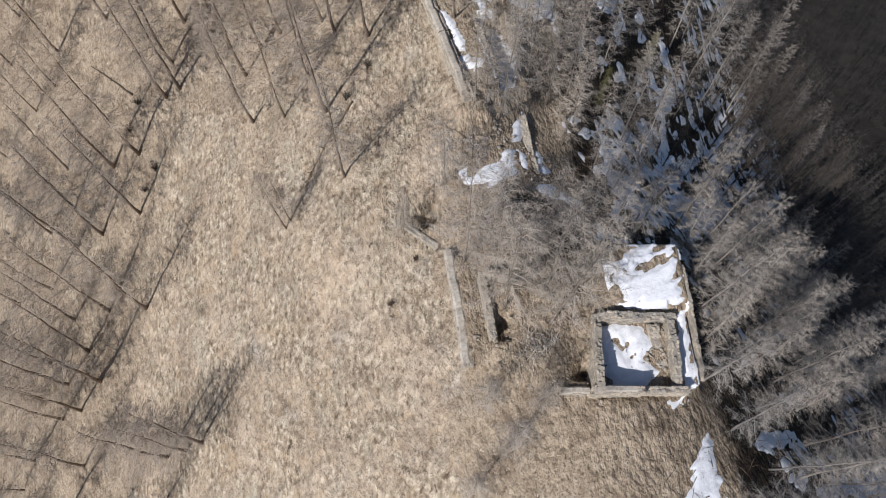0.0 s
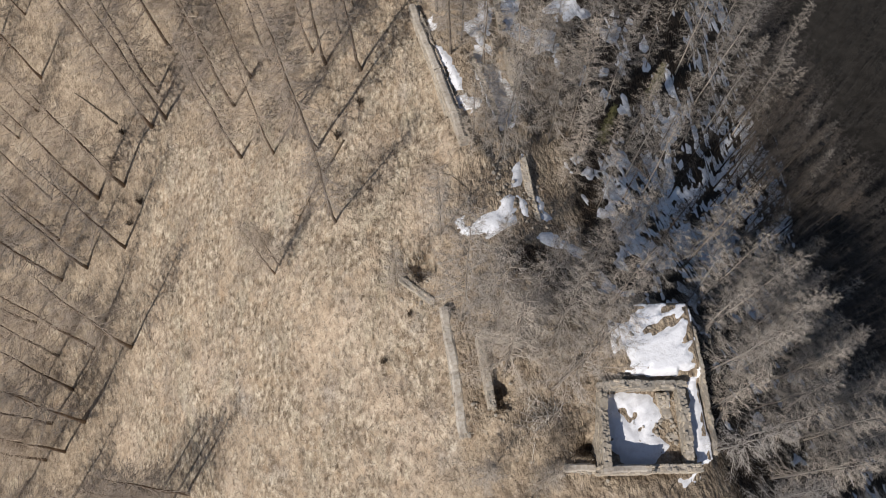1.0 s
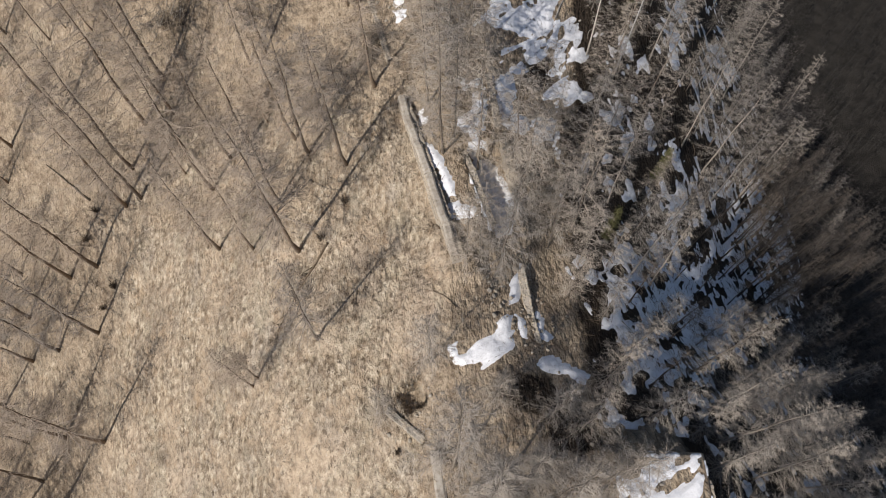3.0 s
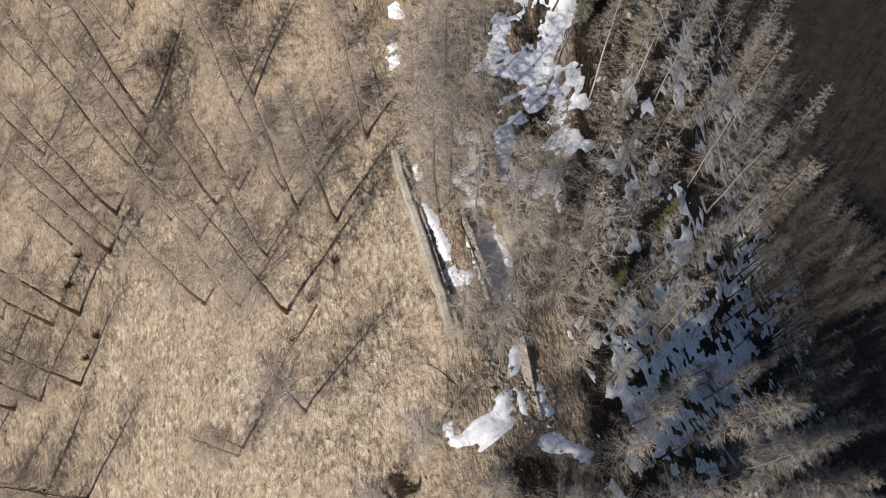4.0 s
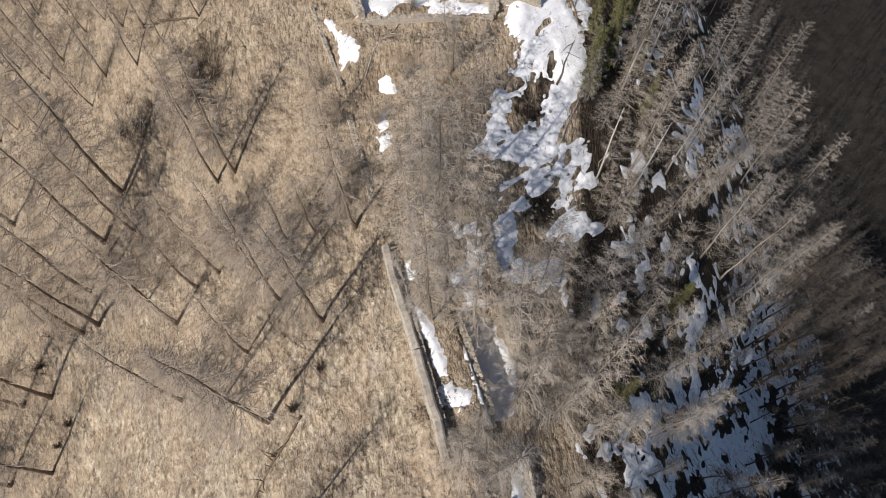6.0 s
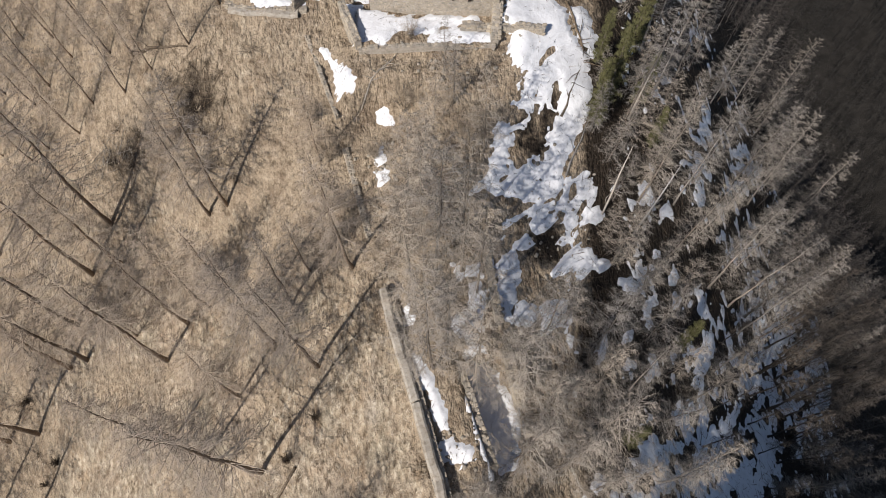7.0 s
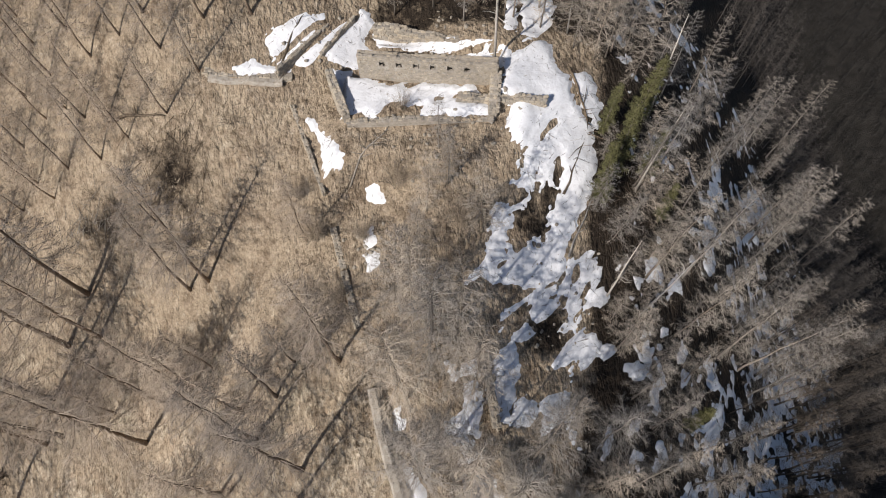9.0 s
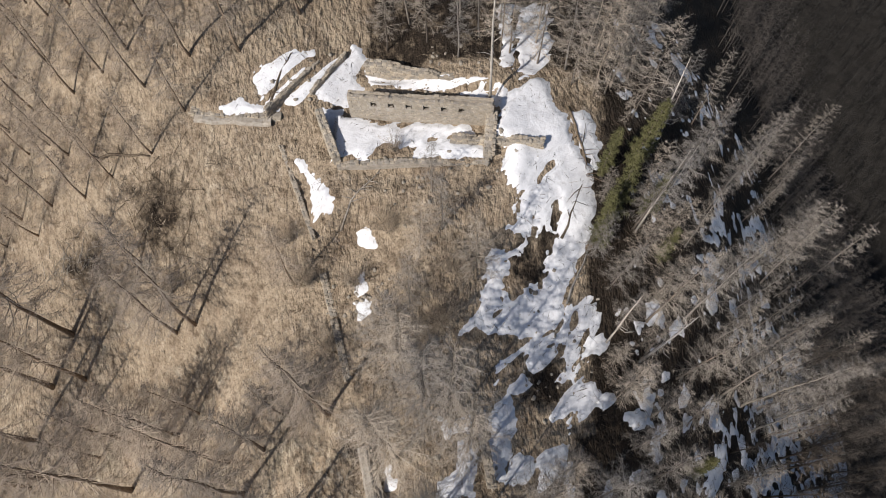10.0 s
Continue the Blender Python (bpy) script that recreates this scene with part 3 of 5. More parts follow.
snow_patch([(-3.3, 87.4), (-1.5, 86.9), (1.0, 86.6), (4.0, 85.3), (7.3, 84.7), (8.6, 83.8), (8.7, 82.3), (7.8, 82.8), (5.4, 84.3), (1.0, 85.1), (-2.0, 85.8), (-3.1, 86.7)], "snow in the passage behind the loophole wall", 0.2)
snow_patch([(1.4, 86.8), (4.0, 85.9), (4.1, 85.4), (1.8, 85.9)], "thin snow line behind the rear wall", 0.2)
snow_patch([(-7.6, 84.6), (-5.9, 86.6), (-5.1, 87.7), (-4.4, 88.7), (-4.5, 89.4), (-3.8, 89.3), (-3.5, 88.6), (-2.3, 88.5), (-2.3, 88.2), (-3.6, 87.9), (-4.3, 86.7), (-3.9, 86.0), (-3.4, 85.2), (-4.0, 84.1), (-5.9, 83.9), (-6.8, 84.0)], "snow drifted into the fort corner", 0.2)
snow_patch([(-12.7, 85.5), (-11.9, 86.4), (-10.6, 86.9), (-9.0, 87.7), (-7.7, 88.3), (-7.7, 87.8), (-8.9, 86.6), (-10.6, 85.0), (-12.0, 83.7), (-12.3, 84.3)], "snow drifted along the outer walls", 0.2)
snow_patch([(-11.5, 83.5), (-10.6, 84.4), (-8.7, 86.4), (-8.4, 86.6), (-8.3, 86.0), (-9.6, 84.7), (-10.8, 83.5)], "snow strip between the outer walls", 0.15)
snow_patch([(-10.0, 83.7), (-7.8, 85.7), (-5.9, 87.6), (-5.2, 88.4), (-5.6, 87.1), (-7.3, 85.2), (-9.1, 83.3), (-9.8, 83.3)], "snow strip along the fort wall", 0.15)
snow_patch([(-15.3, 82.9), (-13.4, 83.6), (-12.2, 83.3), (-10.6, 83.2), (-10.2, 82.7), (-12.4, 82.4), (-14.7, 82.5)], "snow remnants at the foot of the outer wall", 0.4)
snow_patch([(-8.8, 78.7), (-8.4, 78.8), (-6.7, 76.6), (-5.5, 74.5), (-5.6, 73.8), (-6.9, 74.0), (-7.4, 75.6)], "snow strip behind the bank wall", 0.25)
snow_patch([(-3.8, 72.9), (-3.0, 73.2), (-2.3, 72.5), (-2.2, 71.7), (-3.0, 71.7), (-3.6, 72.2)], "round heap of leftover snow", 0.15, 0.3)
snow_patch([(-4.1, 69.0), (-3.2, 69.8), (-2.9, 68.2), (-3.6, 67.7)], "small broken snow remnant", 0.3)
snow_patch([(-4.0, 67.3), (-2.9, 67.6), (-2.7, 66.5), (-3.3, 66.1)], "small broken snow remnant", 0.3)
snow_patch([(8.8, 93.9), (9.7, 94.0), (9.3, 86.5), (8.6, 86.6)], "thin snow under the larches behind the fort", 0.3, 0.12)
snow_patch([(10.4, 94.2), (13.5, 94.7), (13.0, 89.0), (11.2, 86.2), (10.1, 86.4)], "thin snow under the larches behind the fort", 0.3, 0.12)


GLADE = [(16.4, 38.0), (18.4, 42.4), (25.4, 50.4), (31, 58), (45, 69), (54, 74), (62, 72), (80, 64), (52, 52), (42, 44), (35, 38), (32, 32), (21, 29), (16.2, 31)]
UPPER_GLADE = [(28.0, 72.5), (28.7, 75), (34.3, 80.5), (48, 90), (53, 90.5), (42, 81), (33, 73.5)]


def glade(x, y):
    """Below 1 inside the long snowy glades that run down the shaded slope."""
    x, y = np.asarray(x, float), np.asarray(y, float)
    return 1 - np.maximum(inside_distance(x, y, GLADE), inside_distance(x, y, UPPER_GLADE)) / 8


def shade_snow(x, y):
    """Patchy snow that stays on the slope away from the sun."""
    edge = np.where(y < 26, 24.0, np.where(y < 40, 15.0, np.where(y < 55, 13.0, 20.0)))
    core = np.clip((1 - glade(x, y)) * 4.0 + 0.3, -1, 1)
    wx, wy = x + 0.4 * value_noise(x, y, 0.9, 3.1) + 0.25 * value_noise(x, y, 0.3, 4.1), y + 0.4 * value_noise(x, y, 0.9, 6.3) + 0.25 * value_noise(x, y, 0.3, 8.7)
    p, q = 0.8 * wx + 0.6 * wy, 0.8 * wy - 0.6 * wx
    between = -0.03 * np.exp(-(((x - 25) / 9) ** 2 + ((y - 62) / 20) ** 2))
    s = 0.20 * core - 0.10 + between + np.minimum(0.0, (x - edge) * 0.2) + 0.55 * value_noise(p * 0.5, q, 3.1, 6.1) + 0.9 * value_noise(p * 0.5, q, 0.9, 8.3) + 0.6 * value_noise(p, q * 0.4, 0.6, 4.7) + 0.4 * value_noise(p * 0.6, q, 0.35, 2.9)
    return np.clip(s * 0.5, -0.3, 0.1)


snow_sheet(9.5, 66, 0, 100, 0.17, shade_snow, "patchy snow on the shaded forest floor")

# ---- masonry ----


def rough_stone(seed):
    """A chipped block about 1 x 1 x 1 with broken corners."""
    r = np.random.default_rng(seed)
    bm = bmesh.new()
    bmesh.ops.create_cube(bm, size=1.0)
    bmesh.ops.bevel(bm, geom=list(bm.edges), offset=0.2, segments=1, affect="EDGES")
    for v in bm.verts:
        v.co += Vector(r.uniform(-0.075, 0.075, 3))
    me = bpy.data.meshes.new("stone")
    bm.to_mesh(me)
    bm.free()
    me.materials.append(M_STONE)
    return me


STONES = [rough_stone(s) for s in range(8)]


def box_piece(cx, cy, z0, z1, hx, hy, turn):
    c, s = math.cos(turn), math.sin(turn)
    v = []
    for z in (z0, z1):
        for u, w in ((-hx, -hy), (hx, -hy), (hx, hy), (-hx, hy)):
            v.append((cx + u * c - w * s, cy + u * s + w * c, z))
    f = [(0, 2, 1), (0, 3, 2), (4, 5, 6), (4, 6, 7)]
    for k in range(4):
        k2 = (k + 1) % 4
        f += [(k, k2, k2 + 4), (k, k2 + 4, k + 4)]
    return np.array(v), np.array(f)


def stone_wall(a, b, thick, top_a, top_b, label, parent=None, ragged=0.35, stone=0.42, openings=(), seed=0, limit=290, name="stone_wall", sides=(-1, 1), low=None):
    """A rubble wall from a to b with a broken top. openings: (along, sill, half width, height)."""
    r = np.random.default_rng(seed + 100)
    a, b = np.array(a, float), np.array(b, float)
    length = float(np.hypot(*(b - a)))
    d = (b - a) / length
    nrm = np.array([-d[1], d[0]])
    turn = math.atan2(d[1], d[0])
    thing = new(name) if parent is None else None

    def top_at(u):
        w = u / length
        jag = ragged * (value_noise(u * 1.0, seed * 7.3 + 0 * u, 1.9) * 1.6 + value_noise(u * 1.0, seed * 3.1 + 0 * u, 0.5) * 0.8)
        return top_a + (top_b - top_a) * w + jag - ragged * 0.3

    def foot_at(u, side):
        q = a + d * u + nrm * side * thick * 0.5
        return height(q[0], q[1]) if low is None else low

    pieces = []
    cuts = sorted({0.0, length, *[max(0, o[0] - o[2]) for o in openings], *[min(length, o[0] + o[2]) for o in openings], *list(np.arange(0.5, length - 0.2, 0.5))})
    if openings:
        v, f = [], []
        half = thick / 2 - 0.02
        sill = np.interp(cuts, [o[0] for o in openings], [o[1] for o in openings])
        for k, u in enumerate(cuts):
            z0 = min(foot_at(u, -1), foot_at(u, 1)) - 0.5
            z1 = float(top_at(np.array([u]))[0]) - 0.06
            for w in (-1, 1):
                q = a + d * u + nrm * w * half
                v += [(q[0], q[1], z) for z in (z0, sill[k], sill[k] + openings[0][3], z1)]
        holed = [any(abs((u0 + u1) / 2 - o[0]) < o[2] for o in openings) for u0, u1 in zip(cuts[:-1], cuts[1:])]

        def quad(p, q, m, n):
            f.extend([(p, q, m), (p, m, n)])

        for k, gap in enumerate(holed):
            o, e = 8 * k, 8 * k + 8
            for band in range(3):
                if band == 1 and gap:
                    quad(o + 1, e + 1, e + 5, o + 5)
                    quad(o + 2, o + 6, e + 6, e + 2)
                    continue
                quad(o + band, e + band, e + band + 1, o + band + 1)
                quad(o + band + 4, o + band + 5, e + band + 5, e + band + 4)
            quad(o + 3, e + 3, e + 7, o + 7)
            quad(o, o + 4, e + 4, e)
            if gap:
                quad(o + 1, o + 5, o + 6, o + 2)
                quad(e + 1, e + 2, e + 6, e + 5)
        e = 8 * len(cuts) - 8
        for band in range(3):
            quad(band, band + 1, band + 5, band + 4)
            quad(e + band, e + band + 4, e + band + 5, e + band + 1)
        pieces.append((np.array(v), np.array(f)))
    else:
        v, f = [], []
        for k, u in enumerate(cuts):
            z0 = min(foot_at(u, -1), foot_at(u, 1)) - 0.5
            z1 = max(float(top_at(np.array([u]))[0]) - 0.06, z0 + 0.3)
            for w, z in ((-1, z0), (1, z0), (1, z1), (-1, z1)):
                q = a + d * u + nrm * w * (thick / 2 - 0.06)
                v.append((q[0], q[1], z))
            if k:
                o, e = 4 * k - 4, 4 * k
                for m in range(4):
                    m2 = (m + 1) % 4
                    f += [(o + m, e + m, e + m2), (o + m, e + m2, o + m2)]
        e = 4 * len(cuts) - 4
        f += [(0, 1, 2), (0, 2, 3), (e, e + 2, e + 1), (e, e + 3, e + 2)]
        pieces.append((np.array(v), np.array(f)))
    core = flat(fast_mesh("rubble_core", *joined(pieces), M_CORE))
    if parent is None:
        ob = thing
        tagged(ob, label, "wall", "ruined stone walls")
        holder = child("rubble_core", core, ob)
        carrier = ob
    else:
        carrier = child("wall", core, parent, label)
    spots = []
    for side in sides:
        row = 0
        us = np.arange(0, length, 1.0)
        zmin = min(foot_at(u, side) for u in us) - 0.1
        zmax = float(np.max(top_at(np.linspace(0, length, 40))))
        z = zmin
        while z < zmax:
            hh = stone * r.uniform(0.5, 0.72)
            u = -stone * r.uniform(0, 0.6)
            while u < length:
                ww = stone * r.uniform(0.7, 1.5)
                um = u + ww / 2
                if 0 <= um <= length and foot_at(um, side) - 0.25 < z and z + hh * 0.7 < float(top_at(np.array([um]))[0]) and not any(abs(um - o[0]) < o[2] + ww * 0.5 and o[1] - hh < z < o[1] + o[3] for o in openings):
                    spots.append((um, side * (thick / 2 - 0.10), z + hh / 2, ww * 1.0, 0.16 + r.uniform(0, 0.05), hh * 1.0))
                u += ww
            z += hh
            row += 1
    for lane in np.arange(-thick / 2 + 0.1, thick / 2 - 0.05, stone * 0.75):
        u = -stone * r.uniform(0, 0.6)
        while u < length:
            ww = stone * r.uniform(0.6, 1.3)
            um = min(max(u + ww / 2, 0.05), length - 0.05)
            spots.append((um, lane + stone * 0.3, float(top_at(np.array([um]))[0]) - 0.13 + r.uniform(-0.05, 0.06), ww * 0.98, stone * 0.78, stone * 0.5))
            u += ww
    order = r.permutation(len(spots))
    rest = []
    for n, k in enumerate(order):
        u, w, z, sx, sy, sz = spots[k]
        q = a + d * u + nrm * w
        m = Matrix.Translation((q[0], q[1], z)) @ Euler((r.normal(0, 0.06), r.normal(0, 0.06), turn + r.normal(0, 0.08))).to_matrix().to_4x4() @ Matrix.Diagonal((sx, sy, sz, 1))
        if n < limit:
            ob = new("stone", STONES[int(r.integers(8))])
            ob.parent = carrier
            ob.matrix_basis = m
        else:
            rest.append(box_piece(q[0], q[1], z - sz / 2, z + sz / 2, sx / 2, sy / 2, turn + r.normal(0, 0.1)))
    if rest:
        tagged(child("rubble", flat(fast_mesh("rubble", *joined(rest), M_STONE)), carrier), kind="stuff")
    return carrier


def coping(a, b, width, top_a, top_b, offset, parent, label, material=M_PALE):
    """A worn, pale mortar coping along one edge of a wall."""
    a, b = np.array(a, float), np.array(b, float)
    length = float(np.hypot(*(b - a)))
    d = (b - a) / length
    nrm = np.array([-d[1], d[0]])
    v, f = [], []
    us = np.arange(0, length + 0.01, 0.35)
    for k, u in enumerate(us):
        jit = 0.3 * value_noise(np.array([u]), np.array([width * 9 + a[1]]), 1.4)[0]
        top = top_a + (top_b - top_a) * u / length + 0.22 * value_noise(np.array([u]), np.array([3.0]), 0.7)[0]
        for w, z in ((-0.5, -0.28), (-0.5, -0.10), (-0.3, 0.0), (0.3, 0.0), (0.5, -0.10), (0.5, -0.28)):
            q = a + d * u + nrm * (offset + w * width + jit)
            v.append((q[0], q[1], top + z))
        if k:
            o, e = 6 * k - 6, 6 * k
            for m in range(6):
                m2 = (m + 1) % 6
                f += [(o + m, e + m2, e + m), (o + m, o + m2, e + m2)]
    return child("coping", flat(fast_mesh("coping", np.array(v), np.array(f), material)), parent, label)


# roofless house on the ridge
house = empty_thing("ruined_house", "small roofless ruined house of grey rubble stone with snow inside", "ruin")
stone_wall((12.2, 16.65), (18.8, 16.8), 0.65, 14.9, 14.9, "north wall broken down to waist height", house, 0.5, 0.34, seed=1, limit=150)
stone_wall((12.3, 16.3), (11.65, 10.75), 0.42, 14.5, 16.0, "west wall rising towards the corner", house, 0.4, 0.34, seed=2, limit=150)
stone_wall((18.35, 16.4), (18.15, 11.2), 0.6, 14.7, 14.6, "east wall with a ragged top", house, 0.5, 0.34, seed=3, limit=120)
stone_wall((9.2, 10.9), (11.4, 10.7), 0.6, 13.9, 14.3, "low end of the south wall", house, 0.4, 0.34, seed=4, limit=80)
stone_wall((11.4, 10.55), (15.2, 10.6), 0.55, 16.0, 15.3, "south wall with its standing corner", house, 0.45, 0.34, seed=34, limit=200)
stone_wall((15.2, 10.75), (18.8, 10.8), 0.6, 14.8, 14.5, "south wall of pale stone broken low", house, 0.4, 0.34, seed=35, limit=150)
stone_wall((17.0, 16.2), (17.5, 12.6), 0.9, 13.95, 13.8, "collapsed inner wall of rubble", house, 0.5, 0.34, seed=5, limit=90)
stone_wall((20.3, 21.5), (20.6, 12.0), 0.32, 14.5, 13.3, "low boundary wall along the steep edge", None, 0.35, 0.36, seed=6, limit=200)
coping((9.2, 10.9), (11.4, 10.7), 0.55, 13.9, 14.3, 0.0, house, "pale worn coping of the south wall")
coping((11.4, 10.55), (15.2, 10.6), 0.5, 16.0, 15.3, 0.0, house, "pale worn coping of the standing corner")
# terraces beside the house
w = stone_wall((0.5, 24.0), (2.1, 13.4), 0.9, 11.9, 11.85, "pale retaining wall at the edge of the meadow", None, 0.12, 0.36, seed=8, limit=290)
coping((0.5, 24.0), (2.1, 13.4), 0.8, 12.0, 11.95, -0.05, w, "crumbling earth-stained coping")
stone_wall((3.25, 21.1), (4.1, 15.4), 0.5, 13.6, 13.4, "inner terrace wall of pale stone", None, 0.25, 0.36, seed=9, limit=200)
stone_wall((3.5, 21.1), (6.8, 20.3), 0.45, 13.9, 13.7, "short terrace wall with a dark shaded side", None, 0.3, 0.36, seed=10, limit=120)
stone_wall((-3.5, 27.4), (-0.6, 25.0), 0.5, 10.2, 10.7, "short leftover of a dry stone wall", None, 0.15, 0.36, seed=11, limit=110)
# long wall above the meadow
w = stone_wall((-2.75, 56.4), (0.0, 47.2), 0.95, 14.95, 15.2, "long wall above the meadow with a pale smooth coping", None, 0.12, 0.34, seed=12, limit=290)
coping((-2.75, 56.4), (0.0, 47.2), 0.72, 15.2, 15.45, -0.1, w, "pale weathered mortar coping")
w = stone_wall((0.0, 47.2), (2.4, 38.8), 0.95, 15.2, 15.4, "long wall running down the meadow with a pale coping", None, 0.12, 0.34, seed=13, limit=290)
coping((0.0, 47.2), (2.4, 38.8), 0.72, 15.45, 15.65, -0.1, w, "pale weathered mortar coping")
stone_wall((3.1, 50.4), (5.5, 42.6), 0.45, 14.6, 14.5, "rough retaining wall of the sunken track", None, 0.5, 0.36, seed=31, limit=200)
stone_wall((7.05, 52.0), (7.85, 47.4), 0.75, 13.9, 13.7, "rusty brown wall along the sunken track", None, 0.25, seed=14, limit=200)
stone_wall((8.1, 39.6), (9.2, 33.0), 0.75, height(8.1, 39.6) + 0.3, height(9.2, 33.0) + 0.3, "brown crumbling wall stub in the saddle", None, 0.5, 0.3, seed=15, limit=160)
stone_wall((5.6, 58.9), (6.4, 53.6), 0.5, 15.6, 14.9, "thin wall between two snow strips", None, 0.3, seed=16, limit=140)
stone_wall((-10.2, 80.0), (-7.3, 72.6), 0.45, 19.0, 16.9, "bank wall below the fort", None, 0.25, seed=17, limit=220)
for k, (a, b) in enumerate((((-6.6, 69.8), (-5.6, 66.4)), ((-5.5, 66.0), (-4.2, 61.4)))):
    stone_wall(a, b, 0.5, height(*a) + 0.4, height(*b) + 0.4, "low overgrown wall on the crest", None, 0.3, 0.36, seed=18 + 50 * k, limit=110)

# ruined fort
fort = empty_thing("ruined_fort", "roofless stone fort ruin with a row of square loopholes", "ruin")
holes = [(1.95 + 1.43 * k, 21.66, 0.25, 0.52) for k in range(6)]
front = stone_wall((-4.2, 82.25), (7.3, 81.1), 0.28, 22.75, 22.85, "loophole wall of squared rubble with six square openings", fort, 0.12, 0.27, holes, 21, 290, sides=(-1,))
stone_wall((-4.2, 82.65), (7.3, 81.5), 0.28, 22.75, 22.85, "inner skin of the loophole wall", fort, 0.12, 0.3, (), 32, 150, sides=(1,))
stone_wall((-4.2, 82.45), (7.3, 81.3), 0.5, 22.7, 22.8, "rubble crown of the loophole wall", fort, 0.3, 0.26, (), 33, 200, sides=(), low=22.45)
for end in ((-4.2, 82.45), (7.3, 81.3)):
    child("wall_end", fast_mesh("wall_end", *box_piece(end[0], end[1], 19.6, 22.7, 0.12, 0.3, -0.1), M_CORE), fort)
stone_wall((-6.9, 82.2), (-5.2, 77.7), 0.7, 21.3, 20.9, "west yard wall with a jagged top", fort, 0.3, 0.4, (), 22, 200)
stone_wall((-5.2, 77.4), (6.9, 77.5), 0.5, 20.35, 20.3, "front retaining wall of the yard", fort, 0.35, 0.36, (), 23, 290, sides=())
stone_wall((7.2, 81.2), (6.9, 77.9), 0.8, 22.0, 20.9, "crumbling east end wall", fort, 0.4, 0.4, (), 24, 140)
stone_wall((4.1, 79.5), (11.4, 78.9), 0.6, 21.3, 21.15, "low dark wall crossing the snow", fort, 0.4, 0.4, (), 25, 160)
stone_wall((-3.2, 87.3), (4.3, 85.6), 0.7, 21.4, 21.0, "rear wall overgrown with brown turf", fort, 0.3, 0.42, (), 26, 180)
stone_wall((4.3, 85.6), (9.5, 84.6), 0.6, 21.0, 20.7, "rear wall fallen to a low rubble line", fort, 0.4, 0.42, (), 27, 140)
stone_wall((-11.3, 82.3), (-7.3, 87.3), 0.35, 21.2, 21.5, "outer wall between snow strips", fort, 0.35, 0.4, (), 28, 180)
stone_wall((-7.7, 84.4), (-5.1, 88.3), 0.35, 21.0, 21.3, "second outer wall between snow strips", fort, 0.35, 0.4, (), 29, 160)
w = stone_wall((-17.6, 82.6), (-10.3, 82.5), 0.9, height(-17.6, 82.6) + 0.3, height(-10.3, 82.5) + 0.3, "pale low wall leading to the fort", None, 0.2, 0.36, (), 30, 200)
coping((-17.3, 82.4), (-10.8, 82.3), 1.1, height(-17.6, 82.6) + 0.12, height(-10.3, 82.5) + 0.12, -0.3, w, "spread pale gravel and mortar of the fallen wall")

def loose_stones(spots, per, seed):
    """Stones fallen from the walls, lying about their feet."""
    r = np.random.default_rng(seed)
    shapes = []
    for me in STONES:
        bm = bmesh.new()
        bm.from_mesh(me)
        bmesh.ops.triangulate(bm, faces=list(bm.faces))
        shapes.append((np.array([v.co[:] for v in bm.verts]), np.array([[v.index for v in f.verts] for f in bm.faces])))
        bm.free()
    pieces = []
    for cx, cy, spread in spots:
        for k in range(per):
            x, y = r.normal(cx, spread), r.normal(cy, spread)
            size = r.uniform(0.10, 0.3) * r.uniform(0.7, 1.5, 3)
            size[2] *= 0.7
            v, t = shapes[int(r.integers(8))]
            rot = np.array(Euler((r.normal(0, 0.3), r.normal(0, 0.3), r.uniform(0, 6.28))).to_matrix())
            pieces.append(((v * size) @ rot.T + np.array([x, y, height(x, y) + size[2] * 0.25]), t))
    me = fast_mesh("loose_stones", *joined(pieces), M_STONE)
    return tagged(new("loose_stones", me), "grey stones fallen from the ruined walls", "stones", kind="stuff")


loose_stones([(3.2, 44.0, 0.8), (6.8, 36.5, 1.4), (9.5, 34.0, 1.3), (4.0, 16.0, 1.2), (16.9, 13.5, 1.0), (13.0, 22.0, 1.2), (-1.0, 27.0, 1.2), (10.5, 61.5, 1.8), (13.0, 65.0, 2.0), (9.0, 79.0, 1.2), (-8.0, 85.0, 1.8), (2.0, 76.0, 2.2), (-3.5, 68.0, 1.2), (3.0, 86.6, 1.8), (11.0, 11.5, 1.5), (5.4, 55.0, 1.3)], 26, 41)

# ---- trees ----


